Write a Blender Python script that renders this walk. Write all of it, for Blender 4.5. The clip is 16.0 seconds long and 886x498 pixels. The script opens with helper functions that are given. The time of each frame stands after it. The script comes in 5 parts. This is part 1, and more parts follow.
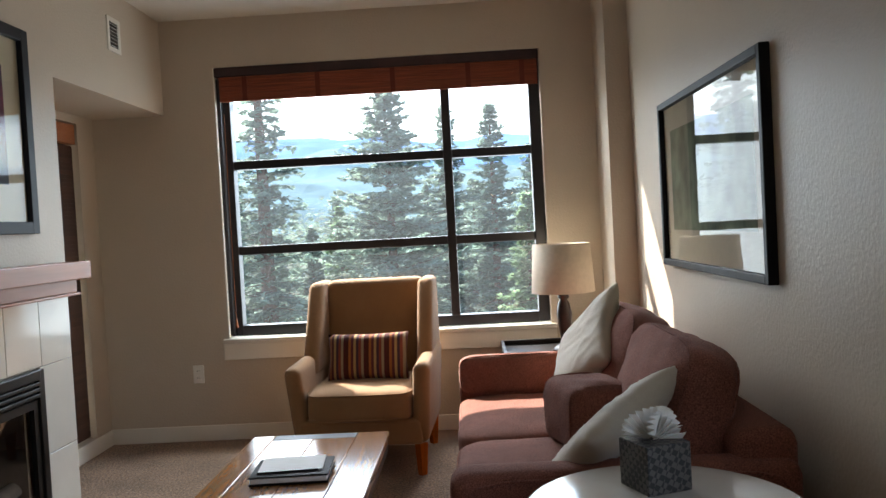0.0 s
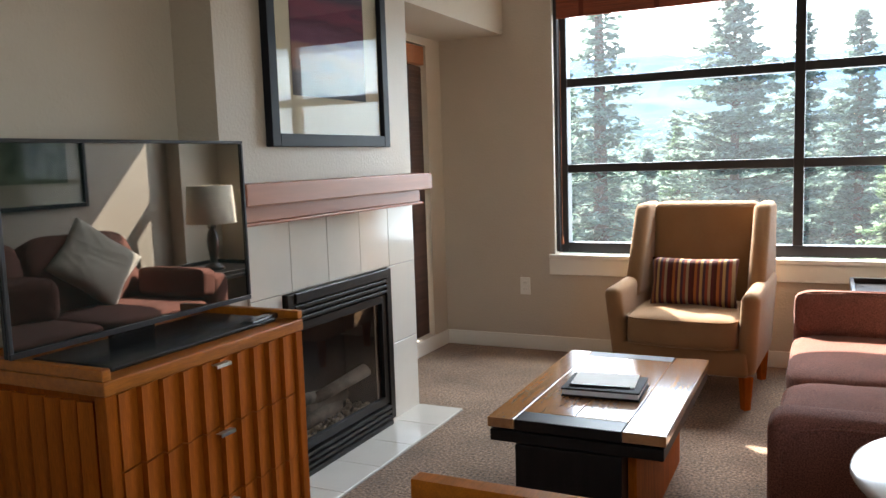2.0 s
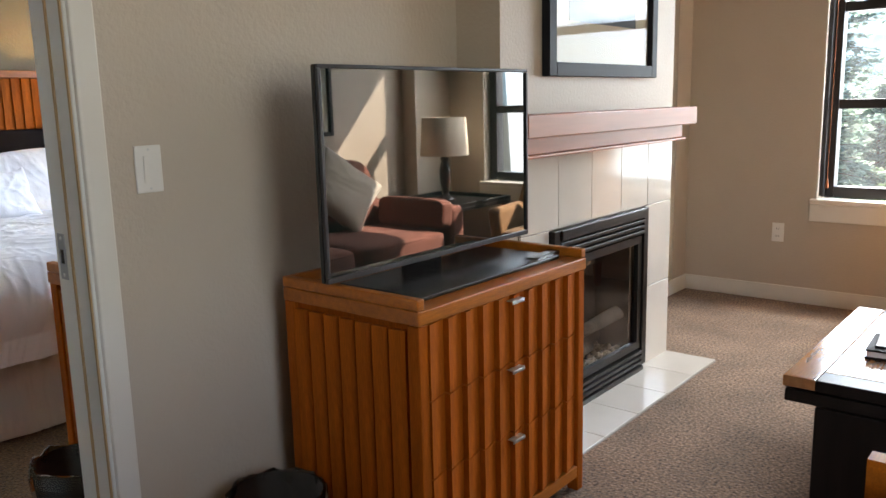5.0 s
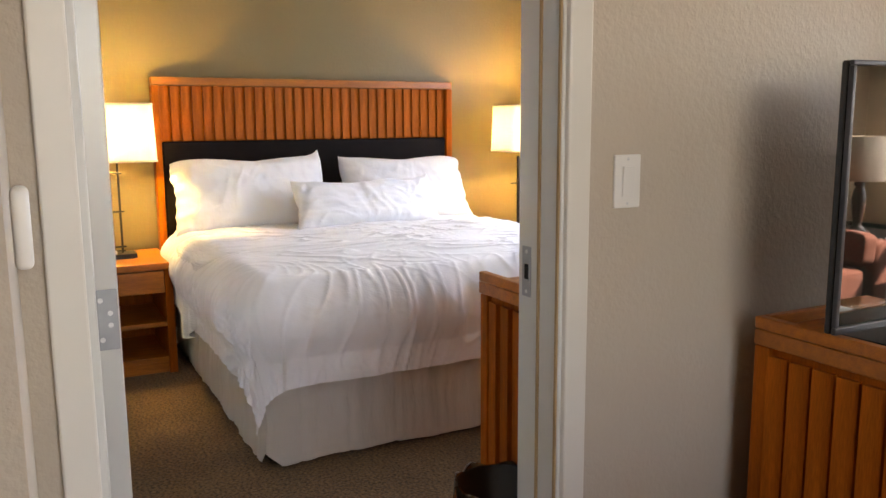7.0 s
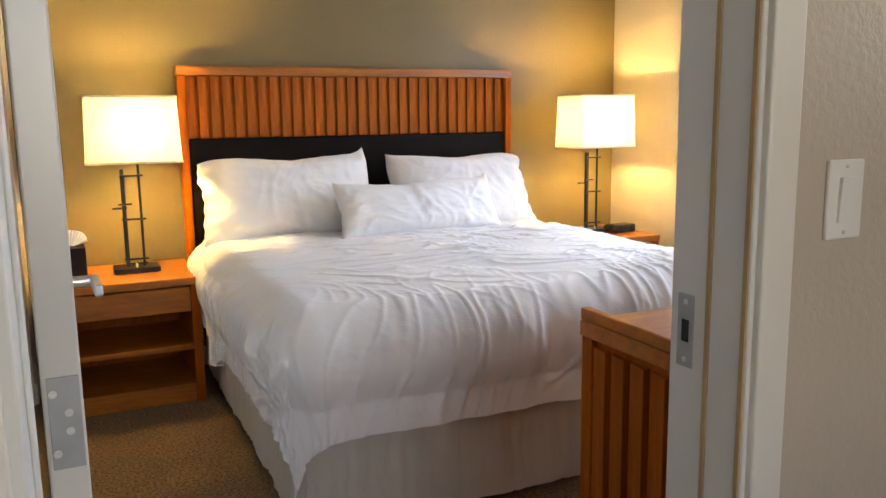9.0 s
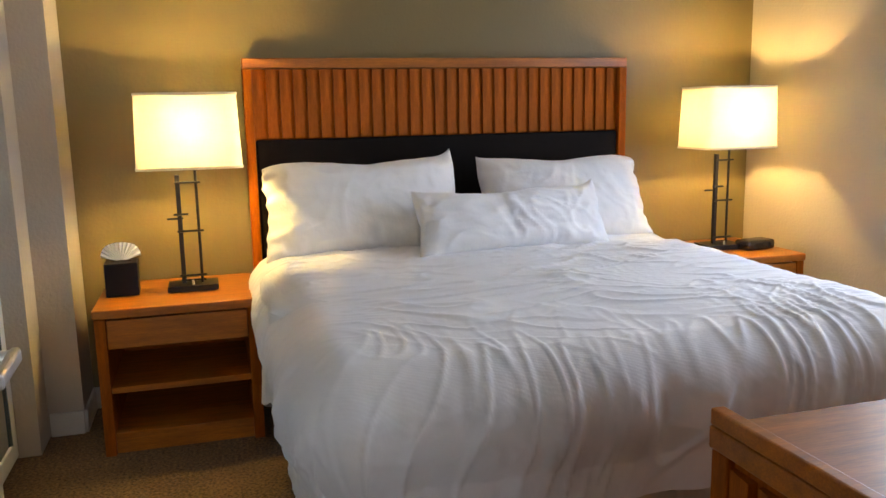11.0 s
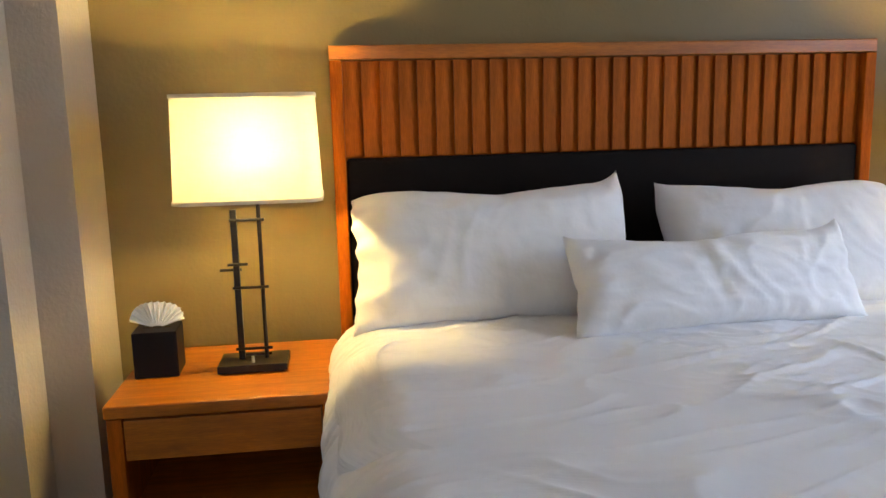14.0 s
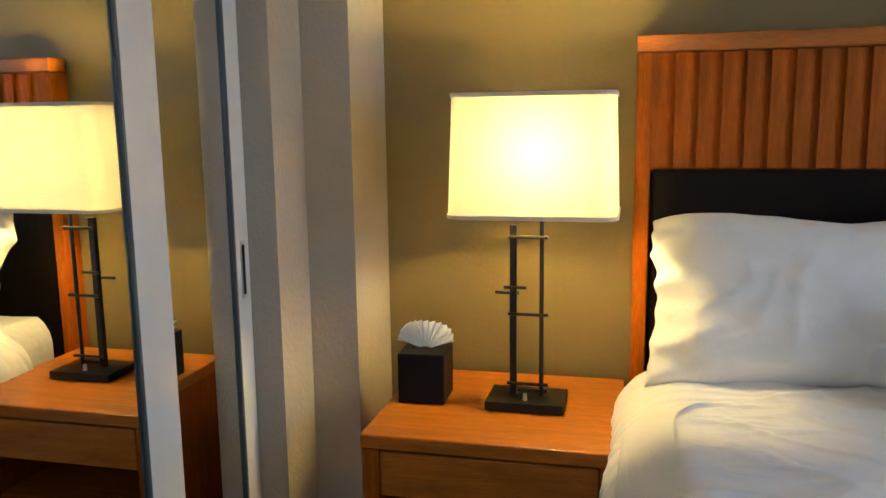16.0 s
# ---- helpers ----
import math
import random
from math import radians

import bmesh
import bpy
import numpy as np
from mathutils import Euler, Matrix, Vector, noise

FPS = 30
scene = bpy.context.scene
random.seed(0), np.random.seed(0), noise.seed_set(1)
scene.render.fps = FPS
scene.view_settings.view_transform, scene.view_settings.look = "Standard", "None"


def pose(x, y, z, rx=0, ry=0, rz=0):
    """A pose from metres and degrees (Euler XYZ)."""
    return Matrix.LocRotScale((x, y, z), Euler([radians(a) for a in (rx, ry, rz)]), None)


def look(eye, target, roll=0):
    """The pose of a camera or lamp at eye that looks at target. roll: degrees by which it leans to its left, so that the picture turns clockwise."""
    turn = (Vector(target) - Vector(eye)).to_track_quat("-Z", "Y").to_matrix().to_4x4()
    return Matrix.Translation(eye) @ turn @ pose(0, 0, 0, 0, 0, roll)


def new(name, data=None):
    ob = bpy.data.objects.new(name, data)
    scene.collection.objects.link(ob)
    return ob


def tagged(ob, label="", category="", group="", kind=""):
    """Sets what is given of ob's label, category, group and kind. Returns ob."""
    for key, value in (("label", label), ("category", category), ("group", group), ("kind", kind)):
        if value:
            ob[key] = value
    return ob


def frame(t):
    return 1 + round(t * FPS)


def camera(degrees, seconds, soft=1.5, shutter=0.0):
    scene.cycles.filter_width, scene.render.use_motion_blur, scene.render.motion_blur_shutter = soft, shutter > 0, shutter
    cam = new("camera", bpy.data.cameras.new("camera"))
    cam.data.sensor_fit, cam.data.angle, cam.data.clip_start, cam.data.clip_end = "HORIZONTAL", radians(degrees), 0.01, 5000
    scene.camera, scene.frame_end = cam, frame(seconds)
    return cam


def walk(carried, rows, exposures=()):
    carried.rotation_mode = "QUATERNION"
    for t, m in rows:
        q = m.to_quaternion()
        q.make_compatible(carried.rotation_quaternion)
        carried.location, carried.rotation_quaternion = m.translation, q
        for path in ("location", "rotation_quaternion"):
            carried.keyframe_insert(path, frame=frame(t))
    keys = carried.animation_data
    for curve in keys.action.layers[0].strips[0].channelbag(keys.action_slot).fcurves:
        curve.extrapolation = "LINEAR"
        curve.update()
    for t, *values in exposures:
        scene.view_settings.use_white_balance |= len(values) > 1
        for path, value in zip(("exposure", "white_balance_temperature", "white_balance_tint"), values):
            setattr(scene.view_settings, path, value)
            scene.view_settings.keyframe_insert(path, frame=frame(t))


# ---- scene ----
cam = camera(58.0, 16.0)
PATH = [
    (0, (-0.077, 0.193, 1.309), (-0.146, 2.191, 1.251), -3.1),
    (0.5, (-0.044, 0.224, 1.321), (-0.369, 2.197, 1.267), -2.5),
    (1, (-0.033, 0.237, 1.306), (-0.619, 2.149, 1.263), -2.0),
    (1.5, (-0.041, 0.224, 1.3), (-0.814, 2.068, 1.258), -1.8),
    (2, (-0.039, 0.219, 1.294), (-0.904, 2.009, 1.075), -1.9),
    (2.5, (-0.044, 0.23, 1.289), (-0.951, 1.953, 0.831), -2.3),
    (3, (-0.052, 0.243, 1.282), (-0.986, 1.934, 0.763), -2.3),
    (3.2, (-0.054, 0.247, 1.28), (-1.001, 1.929, 0.756), -2.4),
    (5.3, (-0.391, 0.126, 1.293), (-1.727, 1.573, 0.948), -0.7),
    (5.5, (-0.387, 0.107, 1.301), (-1.789, 1.488, 0.942), -0.5),
    (6, (-0.479, 0.06, 1.301), (-2.019, 1.293, 0.97), -0.7),
    (6.5, (-0.627, 0.038, 1.283), (-2.296, 1.094, 0.967), -0.8),
    (7, (-0.82, 0.069, 1.268), (-2.576, 0.974, 0.958), -0.4),
    (7.5, (-1.001, 0.069, 1.249), (-2.794, 0.898, 0.938), -0.3),
    (8, (-1.126, 0.046, 1.267), (-2.928, 0.854, 0.951), -0.7),
    (8.5, (-1.241, 0.101, 1.256), (-3.037, 0.922, 0.935), -1.0),
    (9, (-1.377, 0.212, 1.266), (-3.171, 1.034, 0.942), -0.8),
    (9.5, (-1.478, 0.284, 1.269), (-3.306, 1.028, 0.946), -0.7),
    (9.7, (-1.533, 0.307, 1.272), (-3.382, 0.996, 0.944), -0.9),
    (12, (-2.209, 0.628, 1.318), (-4.109, 1.149, 0.973), -1.2),
    (12.5, (-2.428, 0.614, 1.327), (-4.335, 1.108, 0.982), -1.3),
    (13, (-2.614, 0.613, 1.317), (-4.53, 1.077, 0.976), -1.4),
    (13.5, (-2.793, 0.716, 1.323), (-4.73, 1.079, 0.984), -1.5),
    (14, (-2.935, 0.71, 1.31), (-4.891, 0.964, 0.98), -1.4),
    (14.5, (-3.033, 0.645, 1.313), (-5.002, 0.762, 0.985), -1.4),
    (15, (-3.118, 0.601, 1.301), (-5.092, 0.572, 0.983), -1.7),
    (15.5, (-3.207, 0.632, 1.315), (-5.175, 0.454, 1.004), -1.5),
    (16, (-3.301, 0.705, 1.318), (-5.22, 0.239, 1.001), -0.8),
]
SKY, SUN, DAY_HIGH, DAY_WINDOW, EAST_FILL, DAY_BED, BULB, PENDANT = 0.15, 4.5, 64.0, 7.5, 1.9, 6.0, 136.0, 5.0
EXPOSURES = [(0.0, 2.1, 6600, 9), (1.5, 2.4, 6700, 9), (3.0, 2.97, 6400, 11), (5.5, 3.05, 7400, 15), (7.0, 3.3, 8000, 20), (8.0, 3.2, 7900, 19), (9.5, 2.95, 7700, 17), (12.0, 2.45, 7400, 16), (14.5, 2.45, 7100, 15), (16.0, 2.2, 6900, 12)]
walk(cam, [(t, look(eye, target, roll)) for t, eye, target, roll in PATH], EXPOSURES)

# ---- world and sun ----
world = bpy.data.worlds.new("world")
scene.world = world
world.use_nodes = True
wn = world.node_tree
sky = wn.nodes.new("ShaderNodeTexSky")
sky.sky_type = "NISHITA"
sky.sun_disc = False
sky.sun_elevation = radians(39.6)
sky.sun_rotation = radians(-37.9)
wn.links.new(sky.outputs[0], wn.nodes["Background"].inputs[0])
wn.nodes["Background"].inputs[1].default_value = SKY
sun = new("sun", bpy.data.lights.new("sun", "SUN"))
sun.data.energy, sun.data.angle, sun.data.color = SUN, radians(0.5), (1.0, 0.95, 0.86)
sun.matrix_world = look((-5, 12, 8), (-5 + 0.78, 11, 8 - 1.05))


def opening_light(name, eye, target, w, h, watts, color):
    ob = new(name, bpy.data.lights.new(name, "AREA"))
    ob.data.shape, ob.data.size, ob.data.size_y = "RECTANGLE", w, h
    ob.data.energy, ob.data.color = watts, color
    ob.matrix_world = look(eye, target)
    return ob


opening_light("high_sky_daylight", (-0.63, 6.1, 2.95), (-0.63, 3.3, 0.5), 2.4, 1.2, DAY_HIGH, (0.80, 0.90, 1.0))
opening_light("window_daylight", (-0.63, 5.50, 1.42), (-0.63, 2.0, 1.1), 1.95, 1.45, DAY_WINDOW, (0.80, 0.90, 1.0))
# Added fill lamp in the east wall, out of view, to brighten the doorway side.
opening_light("east_fill_light", (0.96, 0.75, 1.5), (-2.0, 0.75, 1.4), 1.2, 1.2, EAST_FILL, (0.95, 0.96, 1.0))
opening_light("bedroom_daylight", (-3.98, 3.44, 1.45), (-3.98, 0, 1.0), 1.2, 1.4, DAY_BED, (0.46, 0.66, 1.0))


# ---- materials ----
def ramp(n, stops):
    r = n.new("ShaderNodeValToRGB")
    r.color_ramp.elements[0].position, r.color_ramp.elements[0].color = stops[0][0], (*stops[0][1], 1)
    r.color_ramp.elements[1].position, r.color_ramp.elements[1].color = stops[-1][0], (*stops[-1][1], 1)
    for p, c in stops[1:-1]:
        e = r.color_ramp.elements.new(p)
        e.color = (*c, 1)
    return r


def material(name, color, rough=0.6, metal=0.0, vary=0.12, scale=6.0, bump=0.0, bump_scale=200.0, stretch=(1, 1, 1), piece=0.0,
             coat=0.0, sheen=0.0, spec=0.5, rough_vary=0.0, fine=0.0, fine_scale=150.0, bump_dist=0.002):
    m = bpy.data.materials.new(name)
    m.use_nodes = True
    n, l = m.node_tree.nodes, m.node_tree.links
    b = n["Principled BSDF"]
    tc, mp = n.new("ShaderNodeTexCoord"), n.new("ShaderNodeMapping")
    mp.inputs["Scale"].default_value = stretch
    l.new(tc.outputs["Object"], mp.inputs[0])
    t = n.new("ShaderNodeTexNoise")
    t.inputs["Scale"].default_value, t.inputs["Detail"].default_value = scale, 5
    l.new(mp.outputs[0], t.inputs["Vector"])
    lo = tuple(c * (1 - vary) for c in color)
    hi = tuple(min(1, c * (1 + vary)) for c in color)
    r = ramp(n, [(0.3, lo), (0.7, hi)])
    l.new(t.outputs["Fac"], r.inputs[0])
    out = r.outputs[0]
    if fine:
        t2 = n.new("ShaderNodeTexNoise")
        t2.inputs["Scale"].default_value, t2.inputs["Detail"].default_value = fine_scale, 2
        l.new(mp.outputs[0], t2.inputs["Vector"])
        mr = n.new("ShaderNodeMapRange")
        mr.inputs[1].default_value, mr.inputs[2].default_value = 0.3, 0.7
        mr.inputs[3].default_value, mr.inputs[4].default_value = 1 - fine, 1 + fine
        l.new(t2.outputs["Fac"], mr.inputs[0])
        mx = n.new("ShaderNodeVectorMath")
        mx.operation = "SCALE"
        l.new(out, mx.inputs[0])
        l.new(mr.outputs[0], mx.inputs["Scale"])
        out = mx.outputs[0]
    if piece:
        oi, mr = n.new("ShaderNodeObjectInfo"), n.new("ShaderNodeMapRange")
        mr.inputs[3].default_value, mr.inputs[4].default_value = 1 - piece, 1 + piece
        l.new(oi.outputs["Random"], mr.inputs[0])
        mx = n.new("ShaderNodeVectorMath")
        mx.operation = "SCALE"
        l.new(out, mx.inputs[0])
        l.new(mr.outputs[0], mx.inputs["Scale"])
        out = mx.outputs[0]
    l.new(out, b.inputs["Base Color"])
    b.inputs["Roughness"].default_value, b.inputs["Metallic"].default_value = rough, metal
    b.inputs["Specular IOR Level"].default_value = spec
    b.inputs["Coat Weight"].default_value = coat
    b.inputs["Coat Roughness"].default_value = 0.12
    b.inputs["Sheen Weight"].default_value = sheen
    if rough_vary:
        mr = n.new("ShaderNodeMapRange")
        mr.inputs[1].default_value, mr.inputs[2].default_value = 0.3, 0.7
        mr.inputs[3].default_value, mr.inputs[4].default_value = rough - rough_vary, rough + rough_vary
        l.new(t.outputs["Fac"], mr.inputs[0])
        l.new(mr.outputs[0], b.inputs["Roughness"])
    if bump:
        t3, bp = n.new("ShaderNodeTexNoise"), n.new("ShaderNodeBump")
        t3.inputs["Scale"].default_value, t3.inputs["Detail"].default_value = bump_scale, 3
        l.new(mp.outputs[0], t3.inputs["Vector"])
        l.new(t3.outputs["Fac"], bp.inputs["Height"])
        bp.inputs["Strength"].default_value, bp.inputs["Distance"].default_value = bump, bump_dist
        l.new(bp.outputs[0], b.inputs["Normal"])
    return m


def emitter(name, color, strength):
    m = bpy.data.materials.new(name)
    m.use_nodes = True
    b = m.node_tree.nodes["Principled BSDF"]
    b.inputs["Base Color"].default_value = (*color, 1)
    b.inputs["Emission Color"].default_value = (*color, 1)
    b.inputs["Emission Strength"].default_value = strength
    return m


def glass(name, tint=(0.97, 0.99, 0.98), gloss=0.07, veil=0.0):
    """A thin pane: clear, with a weak mirror image on top and a pale veil that imitates haze."""
    m = bpy.data.materials.new(name)
    m.use_nodes = True
    n, l = m.node_tree.nodes, m.node_tree.links
    n.remove(n["Principled BSDF"])
    tr, gl, mix, lw = n.new("ShaderNodeBsdfTransparent"), n.new("ShaderNodeBsdfGlossy"), n.new("ShaderNodeMixShader"), n.new("ShaderNodeFresnel")
    tr.inputs[0].default_value = (*tint, 1)
    gl.inputs["Roughness"].default_value = 0.01
    lw.inputs["IOR"].default_value = 1.0 + gloss * 5
    l.new(lw.outputs[0], mix.inputs[0])
    l.new(tr.outputs[0], mix.inputs[1])
    l.new(gl.outputs[0], mix.inputs[2])
    # whitish film over the pane, put in for outdoor haze and glare
    if veil:
        film, both = n.new("ShaderNodeBsdfTranslucent"), n.new("ShaderNodeMixShader")
        film.inputs[0].default_value = (0.9, 0.93, 0.95, 1)
        both.inputs[0].default_value = veil
        l.new(mix.outputs[0], both.inputs[1])
        l.new(film.outputs[0], both.inputs[2])
        mix = both
    l.new(mix.outputs[0], n["Material Output"].inputs[0])
    return m


def striped(name, colors, width, axis="X", rough=0.9):
    """Woven stripes across an axis."""
    m = material(name, colors[0], rough, sheen=0.05, bump=0.4, bump_scale=500, spec=0.15)
    n, l = m.node_tree.nodes, m.node_tree.links
    tc, sx, ml, fr = n.new("ShaderNodeTexCoord"), n.new("ShaderNodeSeparateXYZ"), n.new("ShaderNodeMath"), n.new("ShaderNodeMath")
    ml.operation, fr.operation = "MULTIPLY", "FRACT"
    ml.inputs[1].default_value = 1 / width
    l.new(tc.outputs["Object"], sx.inputs[0])
    l.new(sx.outputs[axis], ml.inputs[0])
    l.new(ml.outputs[0], fr.inputs[0])
    r = n.new("ShaderNodeValToRGB")
    r.color_ramp.interpolation = "CONSTANT"
    k = len(colors)
    r.color_ramp.elements[0].color = (*colors[0], 1)
    r.color_ramp.elements[1].position, r.color_ramp.elements[1].color = (k - 1) / k, (*colors[-1], 1)
    for i in range(1, k - 1):
        e = r.color_ramp.elements.new(i / k)
        e.color = (*colors[i], 1)
    l.new(fr.outputs[0], r.inputs[0])
    l.new(r.outputs[0], n["Principled BSDF"].inputs["Base Color"])
    return m


ACCENT = material("accent_paint", (0.215, 0.155, 0.065), 0.45, vary=0.03, scale=2.5, bump=0.3, bump_scale=70, bump_dist=0.004, spec=0.35)
WALL = material("wall_paint", (0.52, 0.445, 0.355), 0.42, vary=0.03, scale=2.5, bump=0.34, bump_scale=76, bump_dist=0.006, spec=0.35)
CEIL = material("ceiling_paint", (0.62, 0.59, 0.53), 0.9, vary=0.03, scale=2, bump=0.3, bump_scale=90)
TRIM = material("trim_paint", (0.72, 0.69, 0.62), 0.35, vary=0.03, scale=4, bump=0.05, bump_scale=40)
JAMB = material("jamb_paint", (0.66, 0.66, 0.62), 0.4, vary=0.03, scale=4, bump=0.1, bump_scale=30)
CARPET_BED = material("bedroom_carpet", (0.155, 0.088, 0.036), 0.95, vary=0.2, scale=3.5, fine=0.6, fine_scale=85, bump=1.0, bump_scale=95, sheen=0.1, bump_dist=0.006, spec=0.1)
CARPET = material("carpet", (0.215, 0.14, 0.092), 0.95, vary=0.25, scale=3.5, fine=0.75, fine_scale=85, bump=1.0, bump_scale=95, sheen=0.2, bump_dist=0.006, spec=0.1)
WOOD = material("fir_wood", (0.37, 0.087, 0.007), 0.6, vary=0.22, scale=5, stretch=(9, 9, 0.8), fine=0.15, fine_scale=40, piece=0.07, coat=0.0, bump=0.08, bump_scale=60, spec=0.1)
WOOD_H = material("fir_wood_flat", (0.41, 0.119, 0.008), 0.42, vary=0.22, scale=5, stretch=(9, 0.8, 9), fine=0.14, fine_scale=40, piece=0.08, coat=0.08, bump=0.06, bump_scale=60)
MANTEL = material("mantel_wood", (0.38, 0.135, 0.065), 0.4, vary=0.12, scale=4, stretch=(8, 0.6, 8), coat=0.08, piece=0.05)
BLACKWOOD = material("black_wood", (0.011, 0.008, 0.007), 0.4, vary=0.3, scale=4, stretch=(8, 8, 1), coat=0.04, spec=0.25)
DARKMETAL = material("dark_metal", (0.02, 0.018, 0.016), 0.4, metal=0.6, vary=0.2)
BLACK = material("black_plastic", (0.012, 0.012, 0.013), 0.25, vary=0.1)
STEEL = material("brushed_steel", (0.66, 0.66, 0.65), 0.38, metal=1.0, vary=0.08, scale=30, stretch=(1, 1, 20))
TILE = material("glazed_tile", (0.62, 0.58, 0.51), 0.12, vary=0.03, scale=5, piece=0.04, coat=0.3)
HINGE = material("zinc_plate", (0.36, 0.37, 0.38), 0.5, metal=0.55, vary=0.1, scale=20)
GROUT = material("grout", (0.34, 0.31, 0.27), 0.9, vary=0.1, scale=60)
FRAME = material("window_frame_paint", (0.017, 0.015, 0.016), 0.35, vary=0.15, scale=8)
ARMFAB = material("armchair_fabric", (0.275, 0.148, 0.066), 0.85, vary=0.08, scale=5, fine=0.2, fine_scale=500, bump=0.4, bump_scale=600, sheen=0.12, spec=0.2)
SOFAFAB = material("sofa_tweed", (0.205, 0.080, 0.057), 0.95, vary=0.15, scale=5, fine=0.5, fine_scale=260, bump=0.8, bump_scale=300, sheen=0.05, spec=0.2)
CREAM = material("cream_linen", (0.52, 0.46, 0.37), 0.9, vary=0.06, scale=4, fine=0.1, fine_scale=500, bump=0.4, bump_scale=500, sheen=0.3)
LINEN = material("white_linen", (0.83, 0.81, 0.80), 0.85, vary=0.02, scale=3, bump=0.55, bump_scale=13, bump_dist=0.012, sheen=0.25)
SKIRT = material("bed_skirt_linen", (0.62, 0.57, 0.50), 0.9, vary=0.05, scale=3, bump=0.8, bump_scale=16, stretch=(1, 1, 0.3), bump_dist=0.012, sheen=0.15)
DUVET = material("duvet_cotton", (0.83, 0.81, 0.81), 0.85, vary=0.02, scale=3, bump=0.4, bump_scale=45, bump_dist=0.002, sheen=0.25)
dn, dl = DUVET.node_tree.nodes, DUVET.node_tree.links
rib, ribmap, ribc, ribb = dn.new("ShaderNodeTexWave"), dn.new("ShaderNodeMapping"), dn.new("ShaderNodeTexCoord"), dn.new("ShaderNodeBump")
ribmap.inputs["Rotation"].default_value = (0, 0, radians(18))
rib.inputs["Scale"].default_value, rib.inputs["Distortion"].default_value = 40, 0.4
dl.new(ribc.outputs["Object"], ribmap.inputs[0])
dl.new(ribmap.outputs[0], rib.inputs["Vector"])
dl.new(rib.outputs["Fac"], ribb.inputs["Height"])
ribb.inputs["Strength"].default_value, ribb.inputs["Distance"].default_value = 0.14, 0.0006
dl.new(dn["Bump"].outputs[0], ribb.inputs["Normal"])
dl.new(ribb.outputs[0], dn["Principled BSDF"].inputs["Normal"])
RIBBED = material("ribbed_cotton", (0.80, 0.79, 0.79), 0.85, vary=0.03, scale=3, bump=0.9, bump_scale=10, stretch=(1, 1, 14), bump_dist=0.004, sheen=0.2)
LEATHER = material("dark_leather", (0.008, 0.005, 0.004), 0.6, vary=0.15, scale=8, bump=0.3, bump_scale=250, spec=0.1)
WHITE = material("white_plastic", (0.78, 0.76, 0.71), 0.35, vary=0.02)
PAPER = material("white_paper", (0.86, 0.85, 0.82), 0.9, vary=0.03, scale=20)
CLEAR = glass("window_glass", veil=0.017)
MIRROR = material("mirror_silver", (0.86, 0.88, 0.87), 0.01, metal=1.0, vary=0.0)
SHADE = material("linen_shade", (0.62, 0.52, 0.40), 0.9, vary=0.05, scale=40, bump=0.3, bump_scale=300)


# ---- mesh helpers ----
def box(bm, x0, x1, y0, y1, z0, z1, bevel=0.0, seg=2):
    vs = [bm.verts.new((x, y, z)) for x in (x0, x1) for y in (y0, y1) for z in (z0, z1)]
    fs = [(0, 1, 3, 2), (4, 6, 7, 5), (0, 4, 5, 1), (2, 3, 7, 6), (0, 2, 6, 4), (1, 5, 7, 3)]
    made = [bm.faces.new([vs[i] for i in f]) for f in fs]
    if bevel:
        es = list({e for f in made for e in f.edges})
        bmesh.ops.bevel(bm, geom=es, offset=bevel, segments=seg, profile=0.5, affect="EDGES", clamp_overlap=True)
    return bm


def boxm(*a, **k):
    return box(bmesh.new(), *a, **k)


def tube(bm, x, y, z0, z1, r0, r1, seg=24, cap=True, axis="z"):
    """A round bar or cone along an axis through (x, y)."""
    rings = []
    for z, r in ((z0, r0), (z1, r1)):
        ring = []
        for i in range(seg):
            a = 2 * math.pi * i / seg
            p = (x + r * math.cos(a), y + r * math.sin(a), z)
            if axis == "x":
                p = (p[2], p[0], p[1])
            elif axis == "y":
                p = (p[0], p[2], p[1])
            ring.append(bm.verts.new(p))
        rings.append(ring)
    for i in range(seg):
        bm.faces.new((rings[0][i], rings[0][(i + 1) % seg], rings[1][(i + 1) % seg], rings[1][i]))
    if cap:
        bm.faces.new(rings[0][::-1])
        bm.faces.new(rings[1])
    return bm


def lathe(bm, profile, seg=32):
    rings = [[bm.verts.new((r * math.cos(2 * math.pi * i / seg), r * math.sin(2 * math.pi * i / seg), z)) for i in range(seg)] for r, z in profile]
    for a, b in zip(rings, rings[1:]):
        for i in range(seg):
            bm.faces.new((a[i], a[(i + 1) % seg], b[(i + 1) % seg], b[i]))
    return bm


def mesh_of(name, bm, mat, smooth=False):
    if len(bm.faces) > 1:
        bmesh.ops.recalc_face_normals(bm, faces=bm.faces)
    me = bpy.data.meshes.new(name)
    bm.to_mesh(me)
    bm.free()
    if mat:
        me.materials.append(mat)
    if smooth:
        me.shade_smooth()
    return me


def part(name, bm, mat, parent=None, label="", smooth=False):
    ob = new(name, mesh_of(name, bm, mat, smooth))
    ob.parent = parent
    if label:
        tagged(ob, label)
    return ob


def piece(name, me, parent, m):
    ob = new(name, me)
    ob.parent = parent
    ob.matrix_local = m
    return ob


def thing(name, x, y, z, label, category, rz=0, group=""):
    ob = new(name)
    ob.matrix_world = pose(x, y, z, 0, 0, rz)
    return tagged(ob, label, category, group)


def structure(name, bm, mat, label, category="wall"):
    ob = part(name, bm, mat)
    return tagged(ob, label, category, kind="structure")


